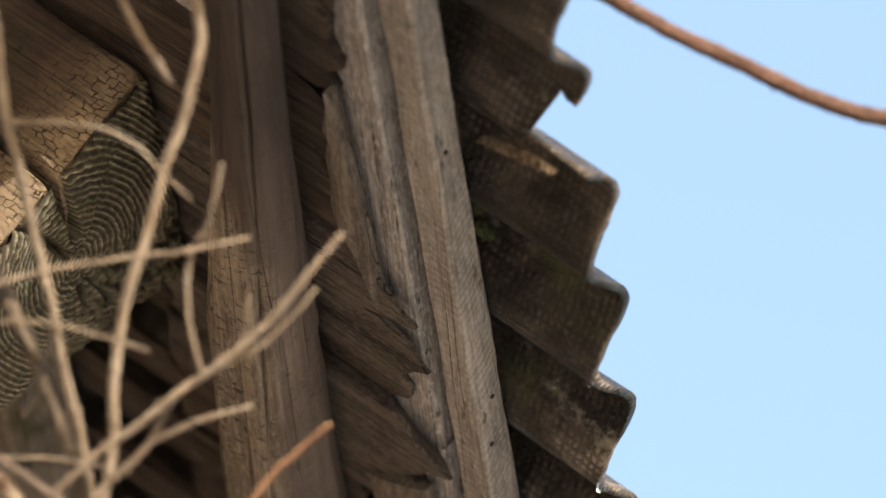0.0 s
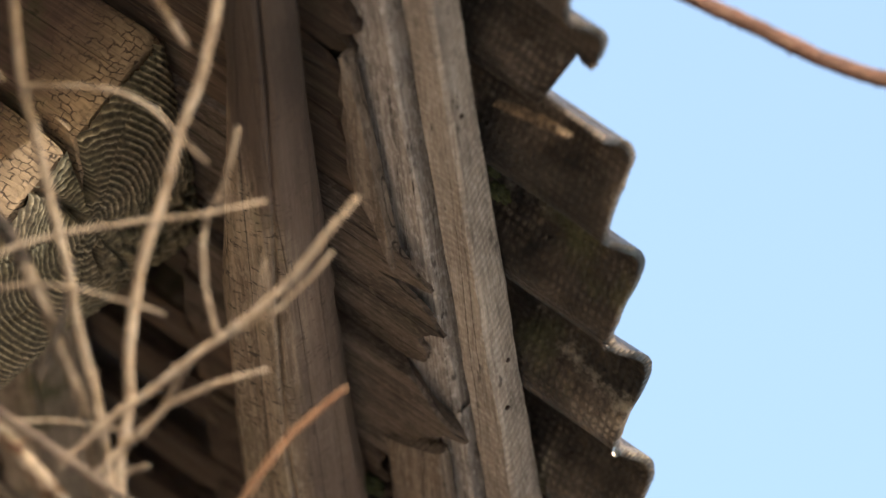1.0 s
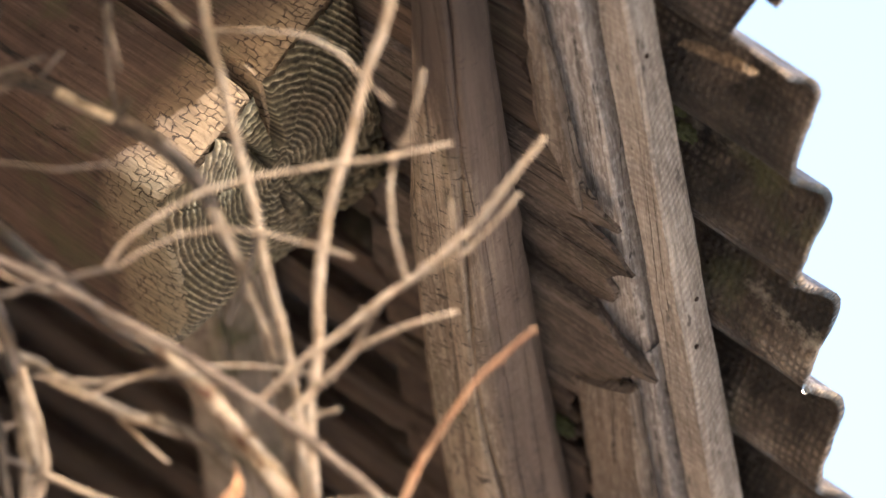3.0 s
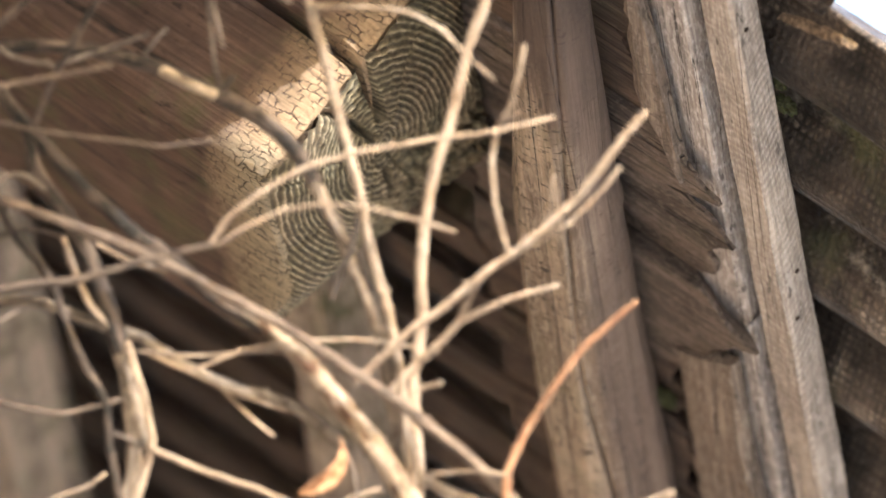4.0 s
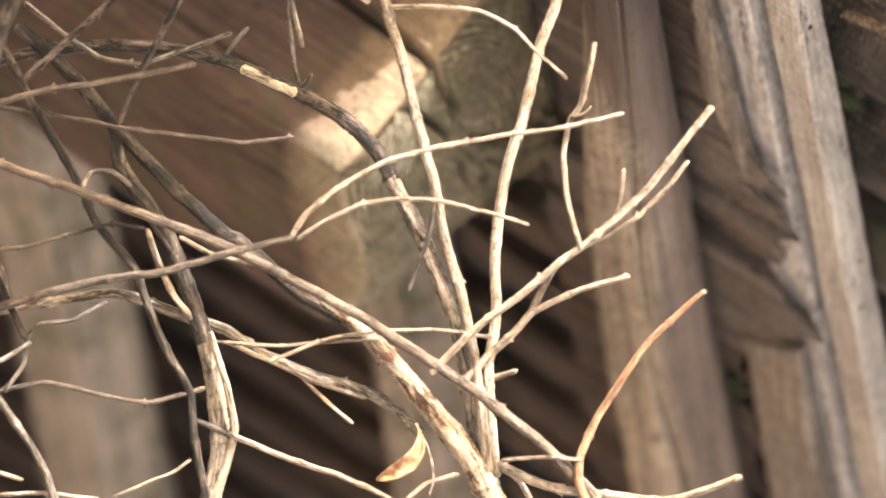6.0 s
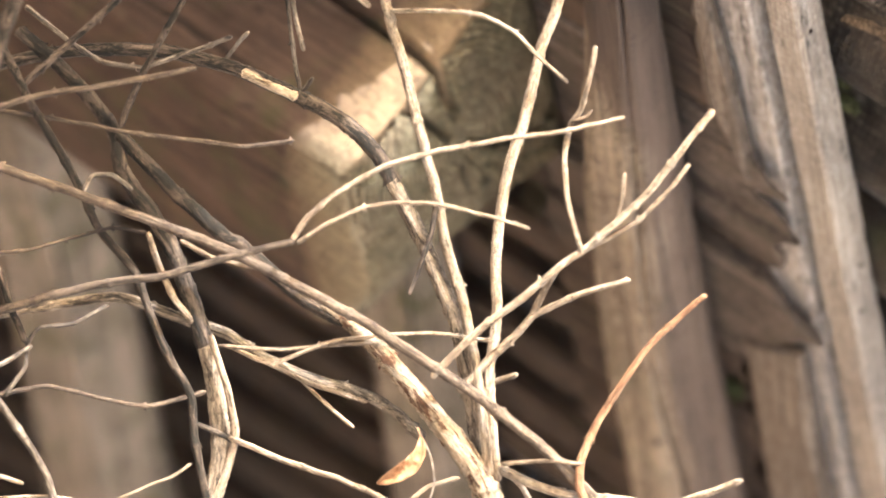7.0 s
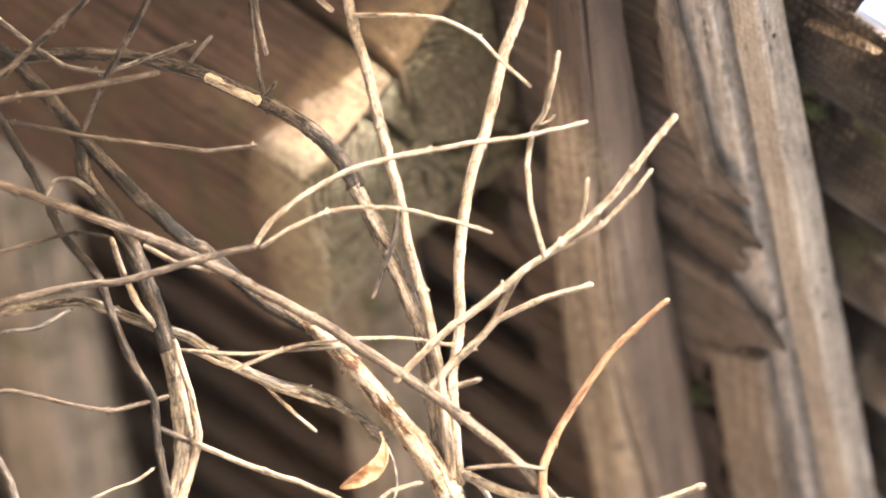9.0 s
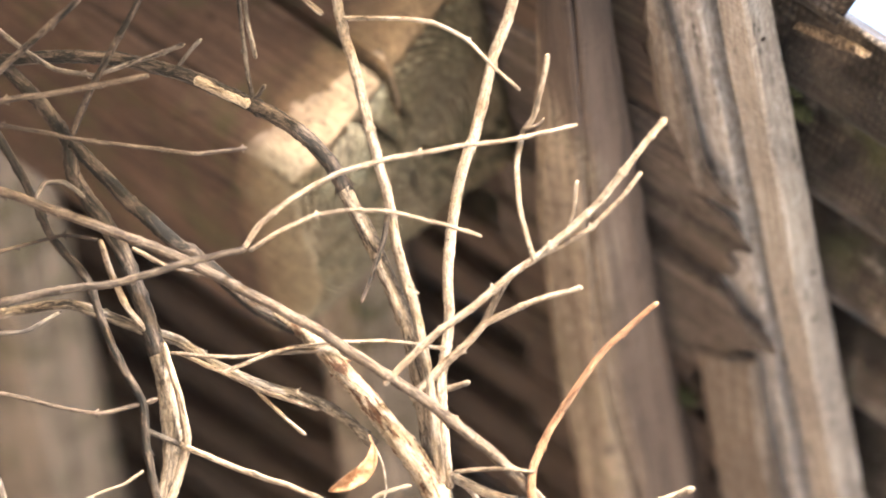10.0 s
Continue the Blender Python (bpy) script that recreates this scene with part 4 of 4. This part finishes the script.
twig("twig", PALE_BARK, 3.1, 2.5, 1, 4, [(-53.8, -4.4), (-50.1, -6.3), (-45.7, -7.4)])
twig("twig", BROWN_BARK, 2.8, 2.8, 3, 1, [(-77.4, -21.2), (-73.7, -21.1), (-71.2, -20.6), (-68.1, -20.2), (-62.6, -21.6), (-57.6, -22.5), (-52.7, -21.4), (-51.1, -20.9)])
twig("twig", GREY_BARK, 2.8, 2.5, 3, 0, [(-73.1, -21.2), (-70.9, -18.2), (-70.6, -15.7), (-69.3, -13.8), (-65.6, -13.4), (-61.9, -11.4)])
twig("twig", DARK_BARK, 5.0, 4.3, 4, 3, [(-75.4, -4.5), (-73.6, -7.6), (-72.4, -11.3), (-70.7, -15.4)])
twig("twig", GREY_BARK, 3.1, 2.8, 5, 3, [(-76.2, -19.0), (-73.1, -17.6), (-70.0, -15.7)])
twig("twig", GREY_BARK, 4.6, 5.0, 4, 3, [(-76.2, -18.7), (-73.7, -21.8), (-70.7, -26.2), (-68.5, -29.9), (-67.3, -34.3)])
twig("twig", PALE_BARK, 2.8, 2.5, 4, 4, [(-76.3, -29.3), (-73.8, -29.9), (-71.0, -30.8)])
twig("twig", PALE_BARK, 2.5, 2.5, 3, 2, [(-76.9, -32.5), (-72.6, -32.4), (-68.3, -32.3), (-62.7, -33.1)])
twig("twig", PALE_BARK, 1.9, 1.9, 2, 3, [(-63.3, -33.7), (-57.7, -31.3), (-54.6, -30.1), (-52.7, -28.7)])
twig("twig", PALE_BARK, 3.7, 5.6, 2, 1, [(-50.5, -14.6), (-48.5, -21.4), (-47.9, -25.8), (-49.0, -30.1), (-50.8, -34.4)])
twig("twig", DARK_BARK, 9.3, 9.3, 25, 22, [(-68.7, 25.2), (-70.6, 21.5), (-72.1, 17.8), (-74.1, 11.0)])
twig("twig", PALE_BARK, 3.1, 2.2, 2, 5, [(-30.6, 20.6), (-25.1, 20.6), (-20.7, 20.1), (-17.0, 18.2), (-14.0, 15.1), (-11.2, 12.6)])
twig("twig", DARK_BARK, 3.7, 2.2, 2, 4, [(-25.7, -0.5), (-26.2, -3.7), (-27.5, -7.4), (-28.7, -10.6)])
twig("twig", GREY_BARK, 3.4, 3.4, 1, 1, [(-52.4, -24.4), (-50.5, -25.1), (-48.1, -26.3)])
twig("twig", PALE_BARK, 3.7, 3.1, 2, 3, [(-32.8, 21.1), (-34.3, 22.4), (-36.8, 24.9)])
twig("twig", GREY_BARK, 1.9, 1.2, 2, 4, [(-28.2, -24.8), (-27.2, -26.6), (-26.4, -28.5), (-26.1, -30.9), (-26.6, -32.8)])

# the trunk under the branching, down to the ground
to_shrub = SHRUB.inverted()
crotch = SHRUB @ (Vector((-0.181, -0.366, 0.01)) * GROW)
left_foot = SHRUB @ (Vector((-0.509, -0.344, 0.0)) * GROW)
foot = Vector((crotch.x - 0.1, crotch.y + 0.05, -0.05))
for pts, r0, r1 in (([crotch, crotch - Z * 0.35 - N * 0.02, crotch - Z * 2.2 - N * 0.06, foot + Z * 3, foot], 0.016, 0.06),
                    ([left_foot, left_foot - Z * 0.4 + N * 0.04, crotch - Z * 1.6 - N * 0.05], 0.01, 0.018)):
    part("trunk", twig_mesh("trunk", tube(curve([to_shrub @ p for p in pts], 0.05), r0, r1, 77, 12, 0.4), GREY_BARK), shrub)

# a curled dead leaf caught in the fork
verts, faces = [], []
rib = [Vector((a, b, c)) * GROW / 100 for a, b, c in ((-27.9, -25.0, 2), (-27.5, -26.4, 3), (-27.7, -27.8, 3.4), (-28.7, -29.2, 3.6), (-30.5, -30.3, 3.2), (-32.4, -31.1, 2.6))]
midline = curve(rib, 0.003)
for i, mid in enumerate(midline):
    t = i / (len(midline) - 1)
    half = 0.0085 * (0.12 + max(0.0, math.sin(math.pi * min(1.0, max(0.0, (t - 0.12) / 0.88)))) ** 0.8)
    d = (midline[min(i + 1, len(midline) - 1)] - midline[max(i - 1, 0)]).normalized()
    u = d.cross(Vector((0, 0, 1))).normalized()
    for j in range(9):
        k = j / 8 * 2 - 1
        verts.append(mid + u * half * k + Vector((0, 0, 0.9 * half * k * k + wobble(t * 9, k, 3, 0.002))))
for i in range(len(midline) - 1):
    for j in range(8):
        a = i * 9 + j
        faces.append((a, a + 1, a + 10, a + 9))
leaf = part("dead_leaf", mesh_of("dead_leaf", verts, faces, LEAF, True), shrub, "curled dry orange brown leaf")
thick = leaf.modifiers.new("thickness", "SOLIDIFY")
thick.thickness = 0.0006

# ---- a second shrub reaching over the eaves ----
NEAR = Matrix.Translation(STAND + AHEAD * 13.55) @ Matrix((SIDE, ABOVE, -AHEAD)).transposed().to_4x4()
red = tagged(new("red_shrub"), "single reddish brown bare branch arching against the sky", "shrub")
red.matrix_world = NEAR
arch = [(9.9, 50.6), (19.7, 41.6), (32.0, 35.7), (40.0, 31.4), (47.3, 28.2), (53.4, 25.3), (58.9, 23.4), (63.1, 22.6), (74.2, 21.1), (95, 8), (105, -40)]
part("branch", twig_mesh("branch", tube(curve([Vector((a, b, 0)) / 100 for a, b in arch], 0.006), 0.0075, 0.012, 5, 12, 0.11), ARCH_BARK), red)
top = NEAR @ Vector((1.05, -0.4, 0))
trunk = tube(curve([NEAR.inverted() @ p for p in (top, top - Z, top - Z * 4, Vector((top.x, top.y, -0.05)))], 0.05), 0.009, 0.04, 6, 12, 0.5)
part("trunk", twig_mesh("trunk", trunk, GREY_BARK), red)

# ---- meltwater drops on the sheets' lower edges ----
for e, r, q, size in ((-0.02, 0.001, -0.006, 0.005), (0.165, 0.001, -0.006, 0.005)):
    bm = bmesh.new()
    bmesh.ops.create_uvsphere(bm, u_segments=16, v_segments=12, radius=size)
    for vert in bm.verts:
        if vert.co.z > 0:
            vert.co.z *= 1.9
            vert.co.x *= 1 - 0.35 * vert.co.z / (1.9 * size)
            vert.co.y *= 1 - 0.35 * vert.co.z / (1.9 * size)
    me = bpy.data.meshes.new("water_drop")
    bm.to_mesh(me)
    bm.free()
    me.materials.append(WATER)
    me.shade_smooth()
    ob = thing("water_drop", me, "clear drop of meltwater hanging from the roof edge", "water drop", "drops", m=Matrix.Translation(ROOF @ Vector((e, r, q))))

# ---- moss in the gaps ----
for e, r, q, size in ((-0.157, -0.153, 0.004, 0.013), (-0.187, -0.163, 0.006, 0.009), (0.42, -0.335, -0.078, 0.014)):
    bm = bmesh.new()
    bmesh.ops.create_icosphere(bm, subdivisions=4, radius=size)
    for vert in bm.verts:
        vert.co *= 1 + 0.5 * noise.noise(vert.co * 160) + 0.35 * noise.noise(vert.co * 420)
        vert.co.z *= 0.6
    me = bpy.data.meshes.new("moss_tuft")
    bm.to_mesh(me)
    bm.free()
    me.materials.append(MOSS)
    thing("moss_tuft", me, "small green moss tuft in a gap of the eaves", "moss", "moss tufts", m=ROOF @ Matrix.Translation((e, r, q)))
